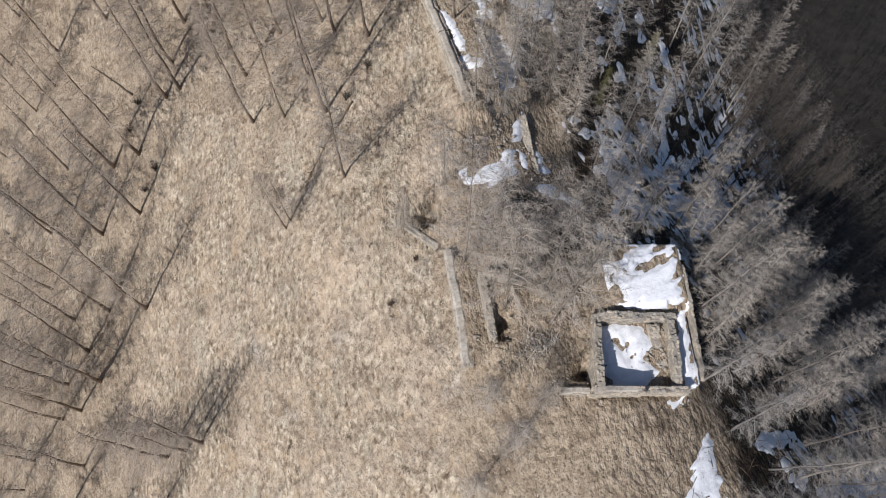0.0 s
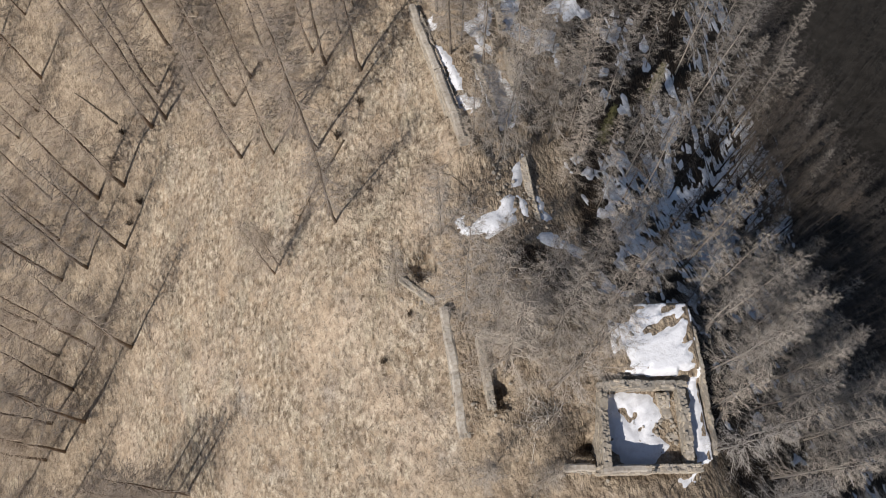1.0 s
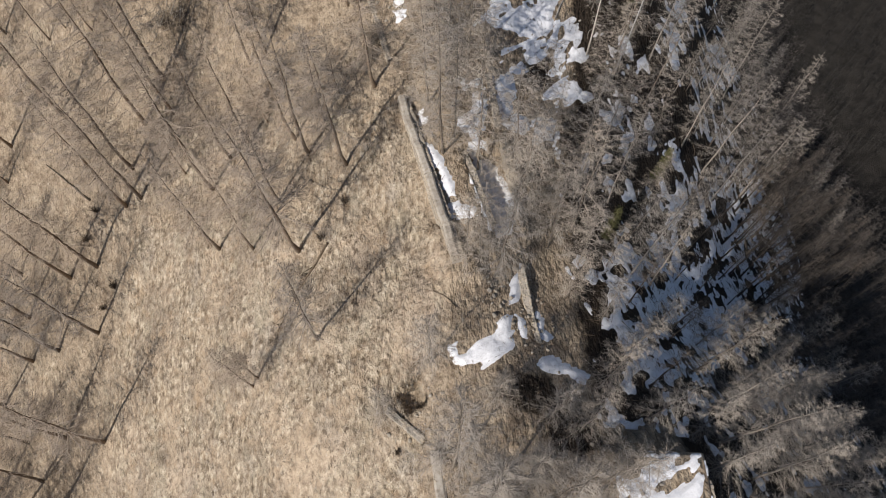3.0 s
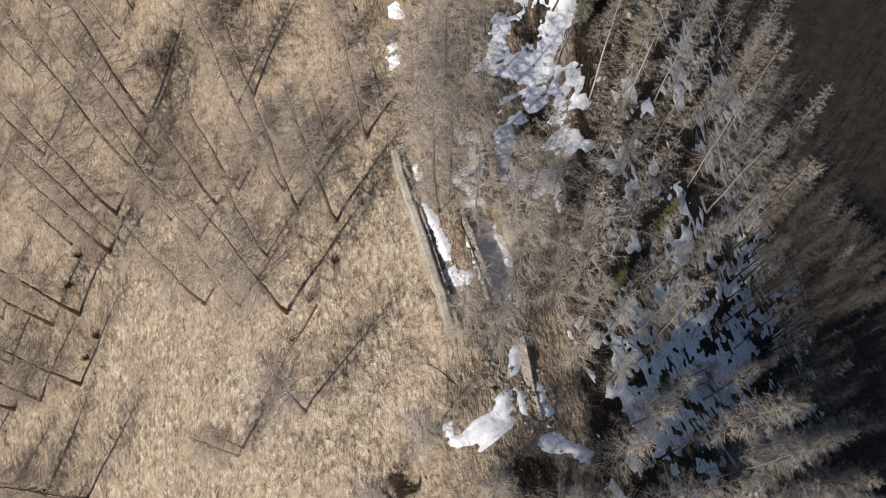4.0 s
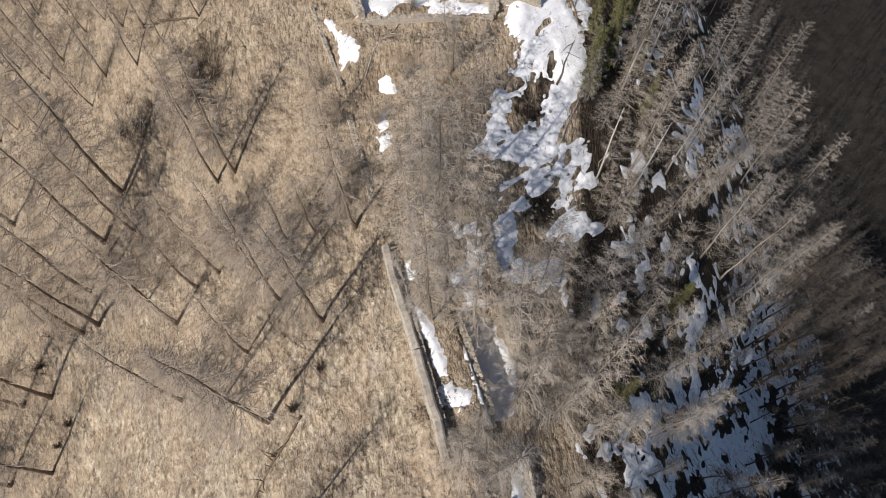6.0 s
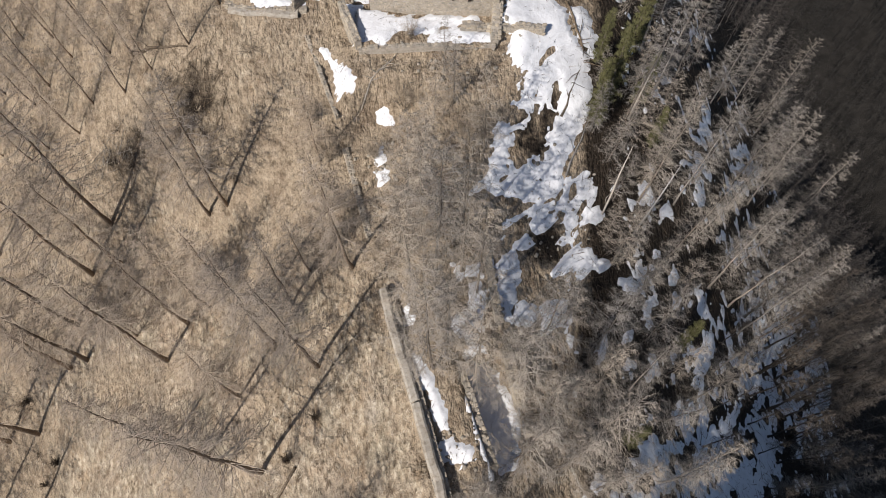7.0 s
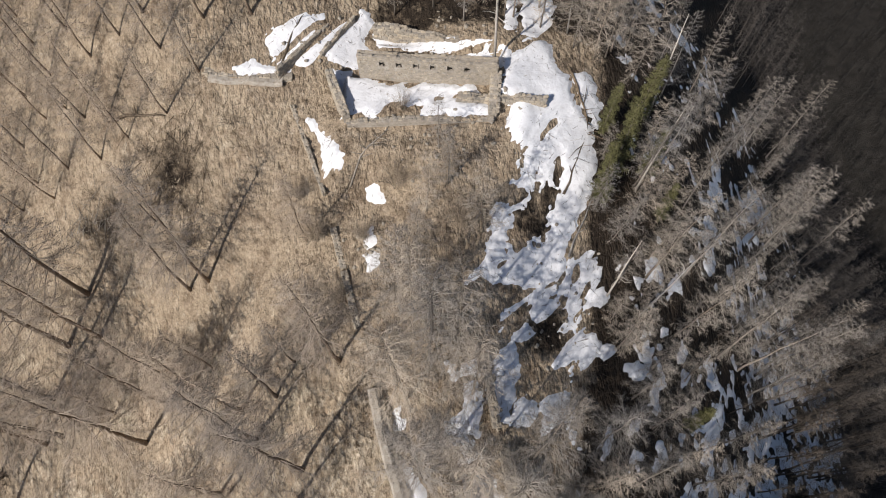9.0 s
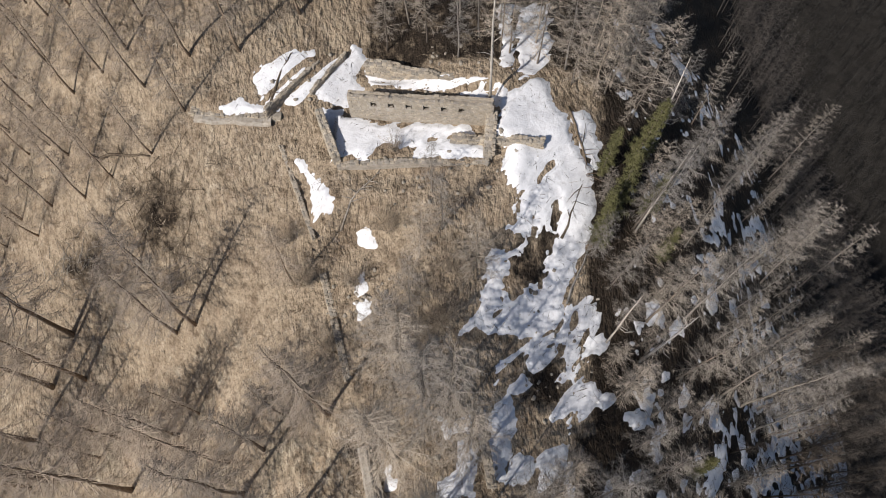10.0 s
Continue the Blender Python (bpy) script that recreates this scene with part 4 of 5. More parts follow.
def larch(name, label, tall, foot, radius, limbs, twigs, sweep, bark, twig_mat, seed, twig_r=0.013, reach=0.62):
    """A leafless larch about its foot: a slightly swept trunk and a crown of drooping limbs full of fine twigs."""
    r = np.random.default_rng(seed)
    ob = new(name)
    n = 9
    zs = np.linspace(-0.6, tall, n)
    bend = r.uniform(-0.25, 0.25, 2)
    cx = sweep * np.exp(-np.clip(zs, 0, None) / 0.9) + bend[0] * (zs / tall) ** 2 + 0.05 * np.sin(zs * 0.9 + seed)
    cy = bend[1] * (zs / tall) ** 2 + 0.05 * np.cos(zs * 0.8 + seed)
    r0 = (0.0102 if sweep > 0.3 else 0.0095 if bark is M_SHADE_BARK else 0.0065) * tall
    radii = np.maximum(r0 * (1 - np.clip(zs, 0, None) / tall) ** 0.85 * (1 + 0.5 * np.exp(-np.clip(zs, 0, None) / 0.5)), 0.012)
    child("trunk", fast_mesh("trunk", *tube(np.stack([cx, cy, zs], 1), radii, 7), bark), ob)
    pieces, f0, f1, fr = [], [], [], []
    for i in range(limbs):
        u = foot + (0.985 - foot) * ((i + r.uniform(0, 1)) / limbs) ** 0.9
        z = u * tall
        az = i * 2.39996 + r.uniform(-0.6, 0.6)
        q = (u - foot) / (1 - foot)
        L = radius * (0.16 + 0.84 * (1 - q) ** 0.8) * r.uniform(0.45, 1.2) * min(1.0, 0.4 + q * 4.0)
        h = np.array([math.cos(az), math.sin(az), 0.0])
        across = np.array([-h[1], h[0], 0.0]) * L * r.uniform(-0.22, 0.22)
        lift = -0.30 + 0.85 * q**1.3 + r.uniform(-0.15, 0.15)
        start = np.array([np.interp(z, zs, cx), np.interp(z, zs, cy), z])
        line = [start, start + h * L * 0.35 + np.array([0, 0, L * 0.35 * lift]), start + h * L * 0.7 + across * 0.5 + np.array([0, 0, L * 0.62 * lift]), start + h * L + across + np.array([0, 0, L * (0.75 * lift + r.uniform(0.05, 0.25))])]
        rr = max(0.010, 0.007 * L + 0.009) * (1.25 if sweep > 0.3 else 1.0)
        pieces.append(tube(line, [rr, rr * 0.75, rr * 0.5, 0.006], 3))
        line = np.array(line)
        for j in range(int(twigs * (0.3 + 0.7 * L / radius))):
            w = r.uniform(0.15, 1.0) ** 0.75 * 3
            k = min(int(w), 2)
            p = line[k] + (line[k + 1] - line[k]) * (w - k)
            sg = 1 if r.random() < 0.5 else -1
            an = az + sg * r.uniform(0.25, 1.2)
            ln = (0.25 + L * r.uniform(0.14, 0.40)) * (1.2 - 0.22 * w)
            tip = p + ln * np.array([math.cos(an), math.sin(an), r.uniform(-0.6, 0.3)])
            f0.append(p)
            f1.append(tip)
            fr.append(twig_r * r.uniform(0.8, 1.4))
            for k in range(2):
                w2 = r.uniform(0.2, 0.85)
                p2 = p + (tip - p) * w2
                an2 = an + r.uniform(-1.1, 1.1)
                f0.append(p2)
                f1.append(p2 + ln * reach * r.uniform(0.4, 1.0) * np.array([math.cos(an2), math.sin(an2), r.uniform(-0.6, 0.4)]))
                fr.append(twig_r * r.uniform(0.5, 0.9))
    pieces.append(spikes(np.array(f0), np.array(f1), fr))
    child("crown", fast_mesh("crown", *joined(pieces), twig_mat), ob)
    return tagged(ob, label, "tree")


def shrub(name, label, tall, spread, stems, twigs, bark, twig_mat, seed):
    """A many-stemmed bare bush."""
    r = np.random.default_rng(seed)
    ob = new(name)
    stem_pieces, f0, f1, fr = [], [], [], []
    for i in range(stems):
        az = i * 2.4 + r.uniform(-0.4, 0.4)
        out = spread * r.uniform(0.35, 1.0)
        hh = tall * r.uniform(0.6, 1.0)
        p0 = np.array([r.uniform(-0.15, 0.15), r.uniform(-0.15, 0.15), -0.3])
        p1 = np.array([math.cos(az) * out * 0.35, math.sin(az) * out * 0.35, hh * 0.5])
        p2 = np.array([math.cos(az + r.uniform(-0.3, 0.3)) * out, math.sin(az) * out, hh])
        stem_pieces.append(tube([p0, p1, p2], [0.034, 0.024, 0.01], 4))
        for j in range(twigs):
            s = r.uniform(0.15, 1.0)
            p = p0 + (p1 - p0) * (s / 0.5) if s < 0.5 else p1 + (p2 - p1) * ((s - 0.5) / 0.5)
            for depth in range(3):
                v = r.normal(0, 1, 3)
                v[2] = abs(v[2]) * 0.7
                v /= np.linalg.norm(v)
                ln = spread * r.uniform(0.12, 0.3)
                f0.append(p)
                f1.append(p + v * ln)
                fr.append(0.008 * r.uniform(0.6, 1.2))
                p = p + v * ln * r.uniform(0.4, 0.9)
    child("stem_clump", fast_mesh("stem_clump", *joined(stem_pieces), bark), ob)
    child("crown", fast_mesh("crown", *spikes(np.array(f0), np.array(f1), fr), twig_mat), ob)
    if name in ("brush_pile", "juniper_clump"):
        for c in ob.children:
            tagged(c, kind="stuff")
    return tagged(ob, label, "shrub")


def pine(name, label, tall, radius, seed):
    r = np.random.default_rng(seed)
    ob = new(name)
    child("trunk", fast_mesh("trunk", *tube([(0, 0, -0.5), (0.1, 0, tall * 0.5), (0, 0.1, tall)], [0.17, 0.1, 0.02], 7), M_BARK), ob)
    limbs, f0, f1, fr = [], [], [], []
    for i in range(70):
        u = 0.12 + 0.88 * (i + r.random()) / 70
        az = i * 2.4 + r.uniform(-0.4, 0.4)
        L = radius * (1.05 - u) ** 0.7 * r.uniform(0.6, 1.1) + 0.15
        s0 = np.array([0, 0, u * tall])
        e = s0 + np.array([math.cos(az) * L, math.sin(az) * L, L * r.uniform(0.0, 0.35)])
        limbs.append(tube([s0, (s0 + e) / 2 - np.array([0, 0, 0.05]), e], [0.03, 0.02, 0.008], 3))
        for j in range(int(10 + 24 * L / radius)):
            p = s0 + (e - s0) * r.uniform(0.25, 1.0) + r.normal(0, 0.10, 3)
            for k in range(3):
                v = r.normal(0, 1, 3) + np.array([math.cos(az), math.sin(az), 0.5])
                v /= np.linalg.norm(v)
                f0.append(p)
                f1.append(p + v * r.uniform(0.16, 0.34))
                fr.append(0.028)
    child("branchwork", fast_mesh("branchwork", *joined(limbs), M_BARK), ob)
    child("needles", fast_mesh("needles", *spikes(np.array(f0), np.array(f1), fr), M_NEEDLE), ob)
    return tagged(ob, label, "tree")


def snag(name, label, tall, seed, limbs=16):
    """A dead standing trunk with a few broken limbs."""
    r = np.random.default_rng(seed)
    ob = new(name)
    pts = [(0, 0, -0.5), (0.05, 0.02, tall * 0.3), (0.12, -0.05, tall * 0.65), (0.05, 0.05, tall)]
    child("trunk", fast_mesh("trunk", *tube(pts, [0.13, 0.10, 0.07, 0.02], 8), M_SNAG), ob)
    for i in range(limbs):
        z = tall * r.uniform(0.3, 0.97)
        az = r.uniform(0, 6.28)
        L = r.uniform(0.8, 2.9) * (1.15 - z / tall)
        s = np.array([0.08, 0, z])
        m = s + np.array([math.cos(az) * L * 0.6, math.sin(az) * L * 0.6, r.uniform(-0.1, 0.25) * L])
        e = m + np.array([math.cos(az + 0.6) * L * 0.5, math.sin(az + 0.6) * L * 0.5, r.uniform(-0.2, 0.3) * L])
        child("broken_limb", fast_mesh("broken_limb", *tube([s, m, e], [0.035, 0.024, 0.008], 4), M_SNAG), ob)
    return tagged(ob, label, "tree")


DENSE = [larch("larch", "bare larch with a dense feathery pale brown crown", 17.0, 0.16, 2.8, 112, 32, 0.1, M_PALE_BARK if k % 2 else M_BARK, M_TWIG, 40 + k, 0.0088, 0.5) for k in range(6)]
GREY = [larch("grey_larch", "bare larch with a silvery grey crown on the slope edge", 17.0, 0.14, 3.0, 112, 32, 0.1, M_PALE_BARK, M_GREY_TWIG, 140 + k, 0.0088, 0.5) for k in range(3)]
# bark and twig colours here carry the shade these trees stand in
SHADED = [larch("larch", "tall larch on shaded snow, its long bare trunk toned dark for shade", 17.0, 0.5, 2.4, 60, 26, 0.1, M_SHADE_BARK, M_SHADE_TWIG, 160 + k, 0.0095, 0.5) for k in range(3)]
SPARSE = [larch("larch", "tall slender leafless larch with a hazy grey crown", 16.0, 0.22, 3.4, 104, 34, 0.4, M_MEADOW_BARK, M_SPARSE_TWIG, 60 + k, 0.0078, 0.5) for k in range(5)]
YOUNG = [larch("larch", "broad bare larch on the crest with pale twigs", 14.0, 0.12, 3.3, 92, 36, 0.15, M_BARK, M_CREST_TWIG, 80 + k, 0.0075, 0.5) for k in range(4)]
BUSHES = [shrub("bush", "bare brown bush with many thin stems", 3.6, 2.3, 15, 44, M_BARK, M_BUSH, 90 + k) for k in range(3)]
PILES = [shrub("brush_pile", "heap of grey-brown dead branches on the slope", 0.4, 2.3, 13, 10, M_PILE, M_PILE, 110 + k) for k in range(2)]
PINES = [pine("pine", "small green pine among the bare larches", 9.0, 1.0, 95 + k) for k in range(2)]
CLUMPS = [shrub("juniper_clump", "low dark brown clump of dead juniper in the grass", 0.8, 0.6, 14, 26, M_LITTER, M_LITTER, 98)]
planted = []


def plant(models, spots, group, scale_to=None, lean=2.0, seed=0, name="", label=""):
    """Copies of the models at (x, y, height) each on the ground; the first model itself takes the first place left."""
    r = np.random.default_rng(seed)
    for x, y, tall in spots:
        src = models[int(r.integers(len(models)))]
        s = tall / scale_to
        m = Matrix.Translation((x, y, height(x, y))) @ Euler((radians(r.normal(0, lean)), radians(r.normal(0, lean)), 0)).to_matrix().to_4x4() @ Matrix.Rotation(r.uniform(-0.5, 0.5) if models is SPARSE else r.uniform(0, 6.28), 4, "Z") @ Matrix.Diagonal((s, s, s, 1))
        made = tagged(copy_thing(src, m), label, group=group)
        if name:
            made.name = name
        planted.append((x, y))


MEADOW_LARCHES = [
    (-34.7, 10, 20.8), (-31.3, 10.4, 18.9), (-28.9, 11.1, 19), (-55.7, 16.6, 20.5), (-52.1, 17.6, 18.8), (-48.7, 20.9, 22.5),
    (-55.2, 21.3, 21.3), (-51.6, 25.5, 19.4), (-40.9, 29.1, 23), (-55.1, 30.3, 18.6), (-48.2, 30.5, 22.1), (-55.4, 40.6, 20.5),
    (-50.3, 41.1, 21.1), (-42.7, 41.8, 20.4), (-13.3, 43.4, 21.5), (-18.9, 45.3, 15.6), (-23.6, 46.8, 17.3), (-16.2, 49.9, 14.4),
    (-48.1, 49.3, 22.7), (-43.4, 49.9, 23), (-8.6, 51.2, 17.4), (-12.9, 53.7, 17.8), (-26, 55, 22), (-14.7, 56.2, 17.5),
    (-38.1, 0.3, 19.8), (-46.8, -0.3, 19.5), (-52.6, 4.6, 23),
]
UPPER_LARCHES = [
    (-38.7, 55.9, 21.7), (-36.4, 56.4, 21.3), (-23.9, 58.3, 17.1), (-5.9, 59, 16.3), (-37.8, 59.8, 21.6), (-31.8, 64.9, 18.2),
    (-35.9, 64.6, 23), (-21.2, 67.5, 15.6), (-19.1, 67.7, 17.3), (-59, 67.6, 20), (-33.2, 68.7, 23), (-49.3, 68.8, 19.7),
    (-34, 79.4, 9.5), (-28.1, 81.2, 11.5), (-21.8, 84.7, 9.7), (-17.8, 86.5, 11.2), (-25.8, 86.5, 9.7), (-35.1, 86.9, 11.2),
    (-13.9, 87.4, 10.7), (-32.1, 89.1, 10.9),
]
CREST_LARCHES = [
    (2, 22.9, 16.7), (7, 21.4, 13.8), (9, 16.7, 16.4), (4.4, 20.4, 16.9), (9, 20.4, 15.5), (12.6, 21.7, 15.4),
    (5.2, 18.3, 16.9), (1.5, 58.6, 16.1), (-0.2, 55.7, 16.2), (2.3, 51.8, 13.2), (9.5, 51.7, 14.5), (9.2, 46.1, 13.3),
    (11.2, 43.2, 13.8), (5.7, 38.3, 13.9), (13.9, 45.3, 16.4), (4.8, 56, 13.5), (0.3, 60.4, 14.2), (3.6, 57.7, 16.4),
    (1.1, 49.7, 16.9), (8, 49.1, 15.8), (7.2, 43.4, 13.9), (15.6, 53.4, 13.2), (5.8, 68.4, 10), (-0.7, 62.1, 14.5),
    (4.6, 50, 15.7),
]
FOREST_LARCHES = [
    (40.1, 79.8, 16.1), (45.9, 81.2, 18.9), (32.2, 63.7, 17.3), (37.5, 64.1, 20), (49.2, 67.9, 21), (64.2, 89, 21),
    (18.9, 57, 11), (18.7, 50.2, 12.9), (24.3, 43.4, 15.3), (29.3, 88.9, 10), (35, 85.5, 14), (57.4, 103.5, 18.8),
    (43, 81, 17.5), (30.6, 80.7, 10.5), (40, 61.9, 18.7), (33.3, 55.5, 13), (26.9, 33.4, 19), (28.1, 26.3, 18.1),
    (30.9, 23.1, 16.7), (23.4, 22.9, 12.5), (28.5, 16.9, 13.5), (33.2, 20.7, 15.7), (39, 18.3, 14), (20.6, 42.5, 14),
    (45.6, 96, 14), (28.6, 71.8, 13), (16.1, 36.5, 10), (25.6, 68.6, 15.5), (37.9, 35.4, 15), (31.1, 38.6, 14),
    (20.5, 35.3, 12), (66.9, 65.4, 15), (73.5, 75.8, 15), (27.2, 10.7, 14), (48.7, 73.8, 14), (40.7, 33.1, 14),
    (22.9, 8.4, 12), (55.8, 37.6, 16), (40.5, 69.9, 16), (57.3, 74, 16), (27.8, 51, 16), (63.1, 71, 16),
    (21.2, 67.5, 16), (19.9, 74.7, 16), (24.8, 63.6, 16),
]
plant(SPARSE, MEADOW_LARCHES, "larches on the meadow", 16.0, 1.5, 1)
plant(SPARSE, UPPER_LARCHES, "larches on the meadow", 16.0, 1.5, 2)
plant(YOUNG, CREST_LARCHES, "larches on the crest", 14.0, 1.5, 3)
for models, near in ((GREY, True), (DENSE, False)):
    plant(models, [p for p in FOREST_LARCHES if (p[1] < 27) == near], "larch forest", 17.0, 1.5, 4)
plant(BUSHES, [(8.6, 12.9, 3.0), (-20.8, 70.7, 3.5)], "meadow bushes", 3.6, 2, 6)
plant(BUSHES, [(-1.2, 72.7, 3.6), (4.0, 68.6, 3.6), (3.1, 64.8, 3.8), (-3.9, 68.7, 2.6), (-8.0, 69.1, 3.6), (-0.6, 78.6, 2.0), (1.2, 63.0, 3.8), (-6.0, 64.0, 3.2), (-9.5, 72.5, 2.6)], "crest bushes", 3.6, 2, 7)
plant(YOUNG, [(1.4, 70.1, 8.0), (0.6, 66.5, 8.5), (3.2, 72.0, 7.5), (2.4, 75.0, 6.0)], "larches on the crest", 14.0, 2, 54)
plant(PINES, [(15.9, 72.0, 8.0), (17.6, 74.6, 9.0), (19.7, 79.6, 9.0), (21.0, 75.9, 7.0), (16.6, 77.8, 6.5), (22.5, 72.5, 6.0), (26.2, 55.8, 7.0), (17.9, 45.7, 6.5)], "young pines", 9.0, 2, 8)
plant(CLUMPS, [(-8.3, 47.1, 0.9), (-10.7, 44.1, 1.0), (-39.5, 46.5, 1.1), (-41.5, 44.5, 0.9), (-2.6, 24.2, 0.6), (-5.0, 20.5, 0.6), (-43.0, 56.0, 1.0), (-44.5, 53.0, 1.1), (-31.0, 62.0, 0.8), (-0.9, 27.6, 1.0)], "dead juniper clumps", 0.8, 2, 25)
plant(PILES, [(-28.2, 75.2, 0.9), (-23.4, 77.8, 1.0), (-20.9, 77.2, 1.1), (-21.9, 75.6, 0.9), (-29.4, 73.2, 0.9), (-25.5, 74.0, 0.7), (-19.0, 73.6, 0.8), (-15.5, 79.0, 0.8), (-30.8, 76.4, 0.8), (-42.5, 47.5, 0.8), (-44.0, 52.5, 0.9)], "brushwood heaps", 0.9, 3, 28)
SNAGS = [snag("dead_tree", "pale dead tree trunk stripped of its bark", 13.0, 120 + k) for k in range(2)]
plant(DENSE, [(-1.5, 89.4, 11.0), (2.0, 89.8, 12.0), (4.8, 87.8, 10.0), (6.6, 90.2, 12.0), (9.2, 88.2, 11.0), (11.8, 90.0, 12.5), (14.2, 87.6, 12.0), (0.4, 92.0, 12.0), (5.0, 92.6, 13.0), (8.6, 92.4, 12.0), (12.6, 92.8, 13.0), (16.6, 90.0, 13.0), (17.8, 86.0, 12.0)], "larch forest", 17.0, 2, 27)
plant(SNAGS, [(22.1, 81.8, 12.5), (23.1, 77.7, 9.5), (7.3, 83.0, 13.5), (20.2, 64.1, 13.0), (16.9, 65.1, 10.7), (20.2, 74.5, 12.2)], "dead trees", 13.0, 2, 9)


def scattered(count, x0, x1, y0, y1, gap, allowed, tall, seed):
    r = np.random.default_rng(seed)
    made = []
    for k in range(count * 30):
        if len(made) >= count:
            break
        x, y = r.uniform(x0, x1), r.uniform(y0, y1)
        if allowed(x, y) and all((x - p) ** 2 + (y - q) ** 2 > gap * gap for p, q in planted + made):
            made.append((x, y))
    return [(x, y, r.uniform(*tall)) for x, y in made]


def forest_floor(x, y):
    edge = 22.5 if y < 27 else (18 if y < 58 else 19)
    return x > edge + 1 and glade(x, y) > 1


plant(GREY, scattered(40, 21.5, 40, -10, 30, 2.9, lambda x, y: x > 21.5 + max(0, y - 20) * 0.2, (11, 16), 17), "larch forest", 17.0, 2, 18)
plant(YOUNG, scattered(17, 11.5, 26, 40, 61, 3.0, lambda x, y: glade(x, y) > 1.0 and not (x < 16 and y > 56), (8.5, 12.5), 61), "larches on the crest", 14.0, 2, 62)
plant(DENSE, scattered(9, 24, 36, 66, 90, 3.6, lambda x, y: glade(x, y) > 1.05, (8.5, 12.5), 63), "larch forest", 17.0, 2, 64)
plant(GREY, scattered(15, 30, 48, 12, 36, 3.2, lambda x, y: glade(x, y) > 1.05, (12, 16), 65), "larch forest", 17.0, 2, 66)
plant(YOUNG, [(15.6, 71.3, 7.0), (17.5, 69.5, 8.0), (19.5, 71.5, 9.0), (18.2, 66.8, 7.0), (21.5, 69.0, 9.0), (21.0, 77.5, 8.5), (19.0, 61.5, 8.0), (22.5, 73.5, 9.0), (17.2, 63.3, 6.0), (24.0, 79.0, 9.0), (16.6, 75.8, 5.0), (21.0, 64.9, 7.0), (3.0, 38.4, 11.0), (4.3, 40.4, 11.0)], "larches on the crest", 14.0, 2, 67)
plant(DENSE, scattered(6, 19, 50, 30, 100, 4.6, forest_floor, (8, 12), 11), "larch forest", 17.0, 2, 12)
plant(DENSE, scattered(26, 36, 60, -8, 100, 4.0, lambda x, y: glade(x, y) > 1.1, (9, 14), 51), "larch forest", 17.0, 2, 52)
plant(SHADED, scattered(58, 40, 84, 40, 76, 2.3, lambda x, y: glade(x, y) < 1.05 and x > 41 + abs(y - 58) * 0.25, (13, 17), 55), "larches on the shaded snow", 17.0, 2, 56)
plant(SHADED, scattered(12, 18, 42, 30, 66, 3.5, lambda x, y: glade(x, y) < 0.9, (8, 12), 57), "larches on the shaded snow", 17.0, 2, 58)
plant(DENSE, scattered(20, -7, 26, 89, 102, 2.8, lambda x, y: y > 89.5 or x > 17, (11, 16), 13), "larch forest", 17.0, 2, 14)
plant(YOUNG, [(16.4, 85.2, 12.0), (18.6, 87.2, 13.0), (20.6, 84.6, 12.0), (17.4, 90.0, 13.0), (14.6, 86.0, 10.0), (20.8, 89.0, 13.0), (11.6, 87.6, 11.0), (8.4, 88.6, 11.0)], "larches on the crest", 14.0, 2, 53)
plant(SPARSE, [(-17.4, 31.4, 11.0), (-16.8, 32.0, 9.0), (-10.3, 34.1, 14.5), (-11.2, 57.0, 12.6), (-21.2, 59.3, 17.0), (-9.6, 59.3, 9.0), (-18.8, 60.9, 10.0), (-9.0, 69.1, 10.0), (-24.0, 73.0, 9.0), (-30.0, 58.0, 11.0), (-56.1, 46.2, 20.0), (-61.0, 11.5, 20.0), (-50.5, 10.1, 19.0), (-59.5, 25.0, 20.0), (-60.5, 35.5, 21.0)], "larches on the meadow", 16.0, 1.5, 24)
plant(YOUNG, [(-3.7, 26.8, 7.5), (0.2, 31.2, 11.0), (5.0, 27.5, 9.5), (9.5, 26.5, 10.0), (2.5, 4.0, 8.0), (12.0, 25.5, 11.0), (5.2, 7.0, 9.5), (3.6, 10.4, 8.0), (7.4, 10.0, 7.0), (14.5, 29.5, 12.0), (17.5, 33.0, 11.0), (12.5, 38.0, 10.0), (18.5, 27.0, 12.0)], "larches on the crest", 14.0, 1.5, 26)
plant(SPARSE, scattered(56, -52, -9, 77, 98, 2.6, lambda x, y: not (x > -17 and y < 91), (7.0, 11.5), 33), "young larches by the fort", 16.0, 2, 34, "larch_sapling", "slim young leafless larch with a hazy brown crown")
plant(SPARSE, scattered(52, -80, -8, 2, 112, 3.6, lambda x, y: x < -57 or y > 84, (13, 18), 15), "larches on the meadow", 16.0, 1.5, 16)


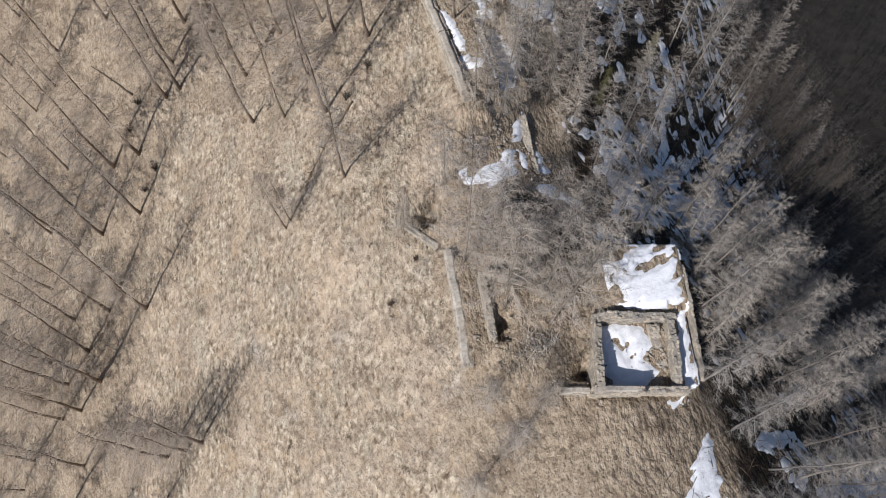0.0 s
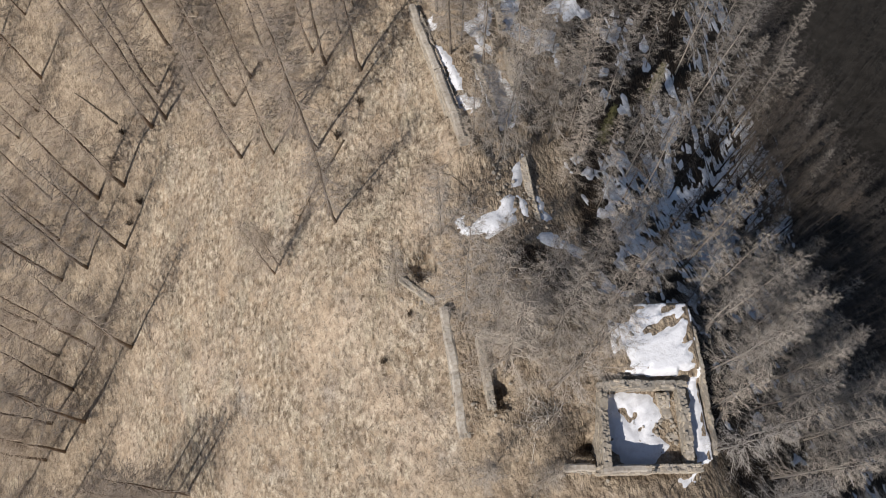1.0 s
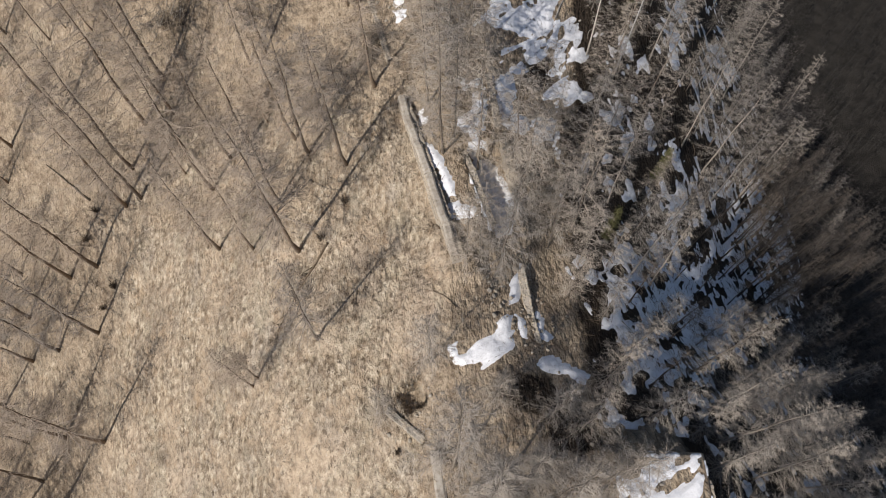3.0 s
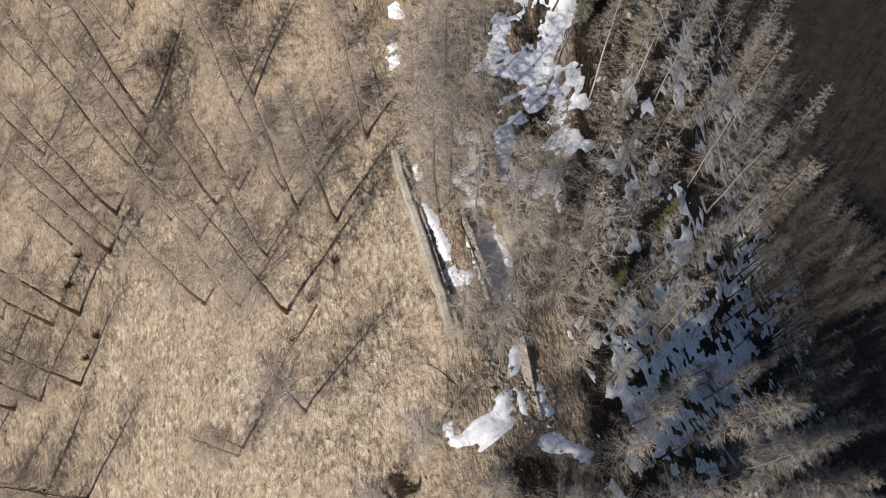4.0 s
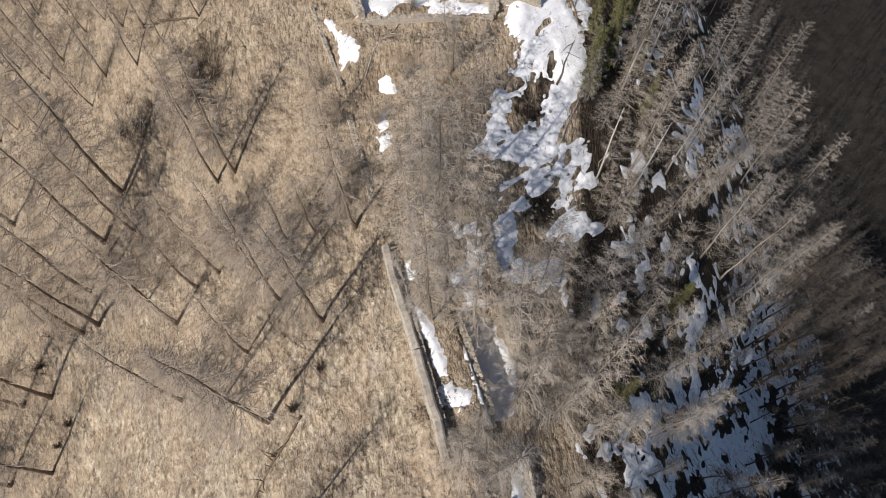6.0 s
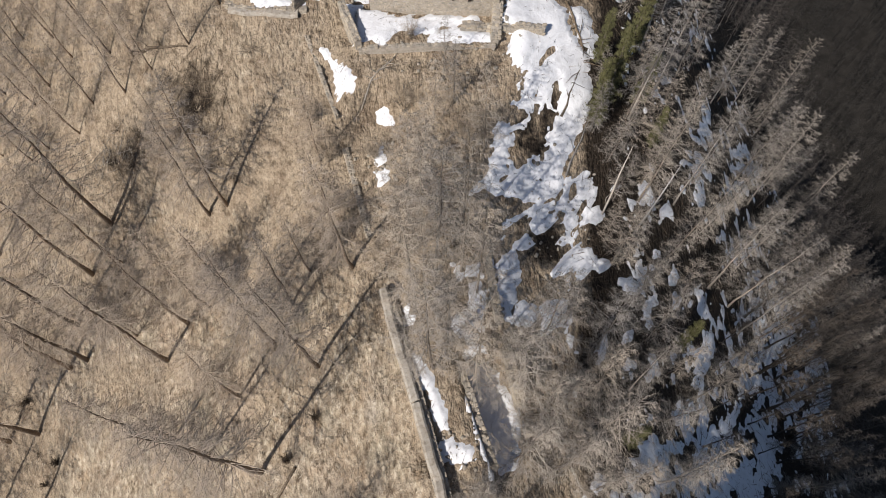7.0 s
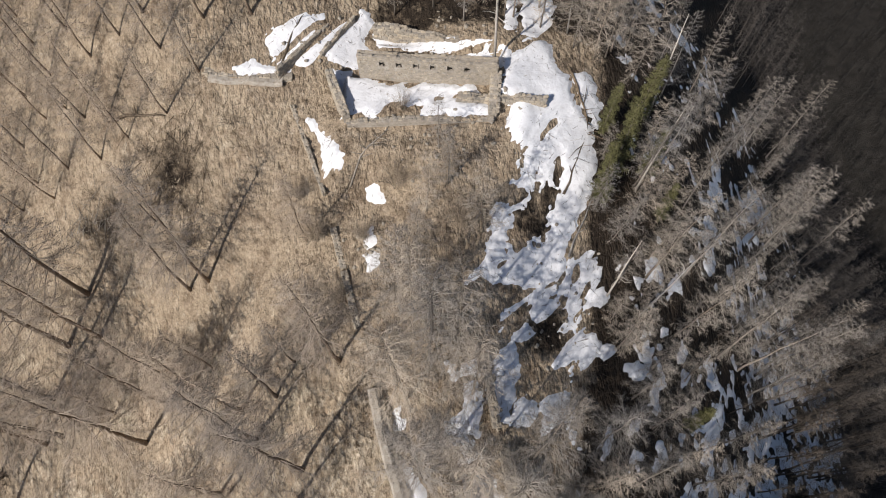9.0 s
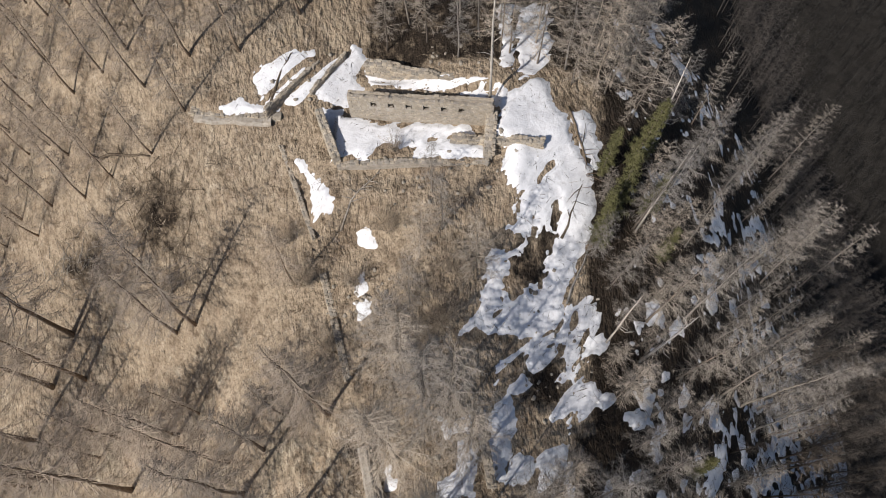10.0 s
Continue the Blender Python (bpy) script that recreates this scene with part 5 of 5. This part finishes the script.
def far_wood(count, x0, x1, y0, y1, limbs, thick, keep, seed, label, material):
    """The forest further down the shaded slope: trunks and limbs of many larches."""
    r = np.random.default_rng(seed)
    x, y = r.uniform(x0, x1, count), r.uniform(y0, y1, count)
    ok = keep(x, y)
    x, y = x[ok], y[ok]
    z, tall = land(x, y), r.uniform(12, 19, len(x))
    foot = np.stack([x, y, z - 0.5], 1)
    p0, p1, rr = [foot], [foot + np.stack([r.normal(0, 0.3, len(x)), r.normal(0, 0.3, len(x)), tall], 1)], [np.full(len(x), 0.07)]
    for k in range(limbs):
        u = 0.2 + 0.78 * (k + r.random(len(x))) / limbs
        an = r.uniform(0, 6.28, len(x))
        L = 2.9 * (0.2 + 0.8 * (1 - u)) * r.uniform(0.6, 1.1, len(x))
        a = foot + np.stack([0 * x, 0 * x, u * tall], 1)
        b = a + np.stack([np.cos(an) * L, np.sin(an) * L, L * (u - 0.45)], 1)
        p0.append(a)
        p1.append(b)
        rr.append(np.full(len(x), thick))
        for side in (-1, 1):
            m = a + (b - a) * r.uniform(0.3, 0.8, (len(x), 1))
            an2 = an + side * r.uniform(0.5, 1.1, len(x))
            p0.append(m)
            p1.append(m + np.stack([np.cos(an2) * L * 0.45, np.sin(an2) * L * 0.45, r.normal(-0.1, 0.2, len(x))], 1))
            rr.append(np.full(len(x), thick * 0.8))
    me = fast_mesh("far_wood", *spikes(np.concatenate(p0), np.concatenate(p1), np.concatenate(rr)), material)
    return tagged(new("far_wood", me), label, "forest", kind="stuff")


far_wood(1150, 40, 112, -30, 160, 50, 0.032, lambda x, y: ((x > 46) | (y > 104)) & ((glade(x, y) > 1) | (x > 53)), 29, "bare larch forest further down the shaded slope", M_SHADE_TWIG)
far_wood(2600, 60, 250, -20, 330, 26, 0.07, lambda x, y: (x > 110) | (y > 150), 30, "distant valley forest, coloured dark for its shade", M_VALLEY_SHADE)
for model in DENSE + GREY + SHADED + SPARSE + YOUNG + BUSHES + PILES + PINES + SNAGS + CLUMPS:
    for ob in (*model.children_recursive, model):
        bpy.data.objects.remove(ob)

# ---- fallen wood ----


def log(a, b, radius, label, limbs=6, seed=0, material=M_LOG, reach=0.8):
    """A fallen trunk with stubs of limbs, lying on the ground from a to b."""
    r = np.random.default_rng(seed)
    a, b = np.array(a, float), np.array(b, float)
    pts = []
    for w in np.linspace(0, 1, 7):
        q = a + (b - a) * w + r.normal(0, 0.06, 2)
        pts.append((q[0], q[1], height(q[0], q[1]) + radius * 0.7))
    thing = new("fallen_trunk")
    child("stem", fast_mesh("stem", *tube(pts, np.linspace(radius, radius * 0.35, 7), 7), material), thing)
    for i in range(limbs):
        w = r.uniform(0.25, 1)
        k = min(int(w * 6), 5)
        p = np.array(pts[k]) * (1 - (w * 6 - k)) + np.array(pts[k + 1]) * (w * 6 - k)
        e = p + np.array([r.normal(0, reach), r.normal(0, reach), r.uniform(0.1, 0.7)])
        child("limb_stub", fast_mesh("limb_stub", *tube([p, (p + e) / 2 + r.normal(0, 0.08, 3), e], [0.045, 0.03, 0.01], 4), material), thing)
    return tagged(thing, label, "log", "fallen wood")


log((-44.2, 57.6), (-52.1, 63.8), 0.16, "dark fallen larch trunk on the grass", 6, 1)
log((-28.1, 81.3), (-21.5, 79.8), 0.2, "thick fallen trunk lying across the slope", 8, 2)
log((-11.4, 83.2), (-9.5, 87.6), 0.12, "thin fallen trunk on the snow", 4, 3)
log((12.9, 72.2), (15.3, 77.6), 0.13, "fallen trunk along the edge of the snowfield", 10, 4)
log((14.0, 83.3), (15.4, 78.0), 0.14, "fallen trunk on the snow with bare limbs", 10, 5)
log((7.2, 13.4), (9.5, 15.4), 0.10, "bleached fallen tree top beside the terrace", 26, 6, M_PALE_BARK, 0.9)
log((22.6, 14.6), (25.6, 17.4), 0.10, "bleached dead tree fallen down the slope", 22, 9, M_PALE_BARK, 0.9)
log((0.4, 37.0), (2.6, 35.2), 0.07, "thin dead stem on the grass", 4, 10)
log((-9.9, 43.6), (-14.7, 36.0), 0.13, "fallen trunk with dead limbs on the meadow", 26, 7)
log((-0.8, 63.6), (3.6, 63.5), 0.06, "thin dead stem lying on the crest", 5, 12)
log((13.1, 67.6), (16.3, 73.8), 0.11, "grey leaning trunk beside the snowfield", 14, 13, M_PALE_BARK, 0.9)
log((-5.0, 73.2), (-1.7, 77.3), 0.09, "long pale fallen trunk", 9, 8, M_PALE_BARK, 0.6)


def grass_tufts(count):
    """Tufts of long bleached grass, combed one way by the snow."""
    r = np.random.default_rng(21)
    x = r.uniform(-66, 9, count)
    y = r.uniform(-10, 100, count)
    e = earthy(x, y)
    dens = (0.35 + 1.3 * (value_noise(x, y, 3.0, 4.4) + 0.35)) * (1 - 0.75 * np.clip((y - 45) / 25, 0, 1))
    ok = (r.random(count) > e * 0.95) & (r.random(count) < dens)
    x, y = x[ok], y[ok]
    n = len(x)
    z = land(x, y)
    gx, gy = (land(x + 0.4, y) - z) / 0.4, (land(x, y + 0.4) - z) / 0.4
    base = np.where(r.random(n) < 0.7, math.pi / 2, -math.pi / 2) - 0.35
    blades, size = 5, r.uniform(0.22, 0.55, n)
    vs, ts = [], []
    for k in range(blades):
        an = base + r.normal(0, 1.0, n)
        L = size * r.uniform(0.6, 1.1, n)
        d = np.stack([np.cos(an), np.sin(an)], 1)
        q = np.stack([x, y], 1) + r.normal(0, 0.10, (n, 2))
        w = r.uniform(0.02, 0.05, n)[:, None]
        side = np.stack([-d[:, 1], d[:, 0]], 1) * w
        slope = gx * d[:, 0] + gy * d[:, 1]
        rise = r.uniform(0.02, 0.2, n)
        v = np.empty((n, 4, 3))
        v[:, 0, :2], v[:, 1, :2] = q - side, q + side
        v[:, 0, 2] = v[:, 1, 2] = z - 0.03
        v[:, 2, :2] = q + d * (L * 0.55)[:, None]
        v[:, 2, 2] = z + slope * L * 0.55 + rise * L * 0.6
        v[:, 3, :2] = q + d * L[:, None]
        v[:, 3, 2] = z + slope * L + rise * L * 0.45
        b = (np.arange(n) * 4)[:, None]
        vs.append(v.reshape(-1, 3))
        ts.append(np.concatenate([b + np.array([[0, 1, 2]]), b + np.array([[0, 2, 3]]), b + np.array([[1, 3, 2]])], 1).reshape(-1, 3))
    me = fast_mesh("grass_tufts", *joined(zip(vs, ts)), M_STRAW)
    return tagged(new("grass_tufts", me), "long bleached dry grass lying downhill", "grass", kind="stuff")


def fallen_twigs(count, x0, x1, y0, y1, keep, seed, size, label, thick=1.0, material=M_LITTER):
    r = np.random.default_rng(seed)
    x, y = r.uniform(x0, x1, count), r.uniform(y0, y1, count)
    ok = r.random(count) < keep(x, y)
    x, y = x[ok], y[ok]
    an, L = r.uniform(0, 6.28, len(x)), size * np.minimum(r.lognormal(0, 0.6, len(x)), 2.0)
    x2, y2 = x + np.cos(an) * L, y + np.sin(an) * L
    p0, p1 = np.stack([x, y, land(x, y) + 0.14], 1), np.stack([x2, y2, land(x2, y2) + 0.16 + r.uniform(0, 0.25, len(x))], 1)
    me = fast_mesh("fallen_twigs", *spikes(p0, p1, thick * (0.012 + 0.014 * L)), material)
    return tagged(new("fallen_twigs", me), label, "twigs", kind="stuff")


fallen_twigs(2600, 14, 62, 28, 74, lambda x, y: (0.6 + 1.4 * value_noise(x, y, 3.0, 1.2)) * (glade(x, y) < 1.3), 36, 0.8, "dark branches sticking out of the shaded snow", 1.5)
fallen_twigs(950, -26, -15, 70, 82, lambda x, y: np.exp(-(((x + 21) / 2.8) ** 2 + ((y - 75.8) / 3.4) ** 2)), 37, 1.3, "tangle of dead branches torn down by wind", 0.75, M_LOG)
fallen_twigs(360, -36, -27, 71, 77, lambda x, y: np.exp(-(((x + 31) / 3.2) ** 2 + ((y - 74) / 1.6) ** 2)), 38, 1.4, "pale dead branches lying on bare earth", 0.75, M_PALE_BARK)
fallen_twigs(420, 5.6, 9.6, 12.6, 16.6, lambda x, y: np.exp(-(((x - 7.6) / 1.1) ** 2 + ((y - 14.6) / 1.2) ** 2)), 39, 1.1, "pale dead branches heaped beside the terrace", 0.8, M_SNAG)
grass_tufts(56000)
fallen_twigs(26000, -12, 20, 0, 96, lambda x, y: np.clip(earthy(x, y), 0.05, 1) * (0.35 + 0.6 * value_noise(x, y, 2.5, 3.3)) * np.where((x > 12) & (y > 10) & (y < 24), 0.03, 1.0), 31, 0.35, "dead twigs and litter on the crest")
fallen_twigs(9000, 14, 62, 2, 98, lambda x, y: (0.5 + 0.9 * value_noise(x, y, 3.5, 1.9)) * np.where((x < 20.5) & (y > 10) & (y < 24), 0.0, 1.0), 32, 0.8, "dead branches lying on the forest floor")
fallen_twigs(7000, -60, -4, 50, 98, lambda x, y: np.clip((y - 55) / 40, 0, 1) * (0.3 + value_noise(x, y, 4.0, 2.9)), 33, 0.5, "dead twigs among the dry grass")
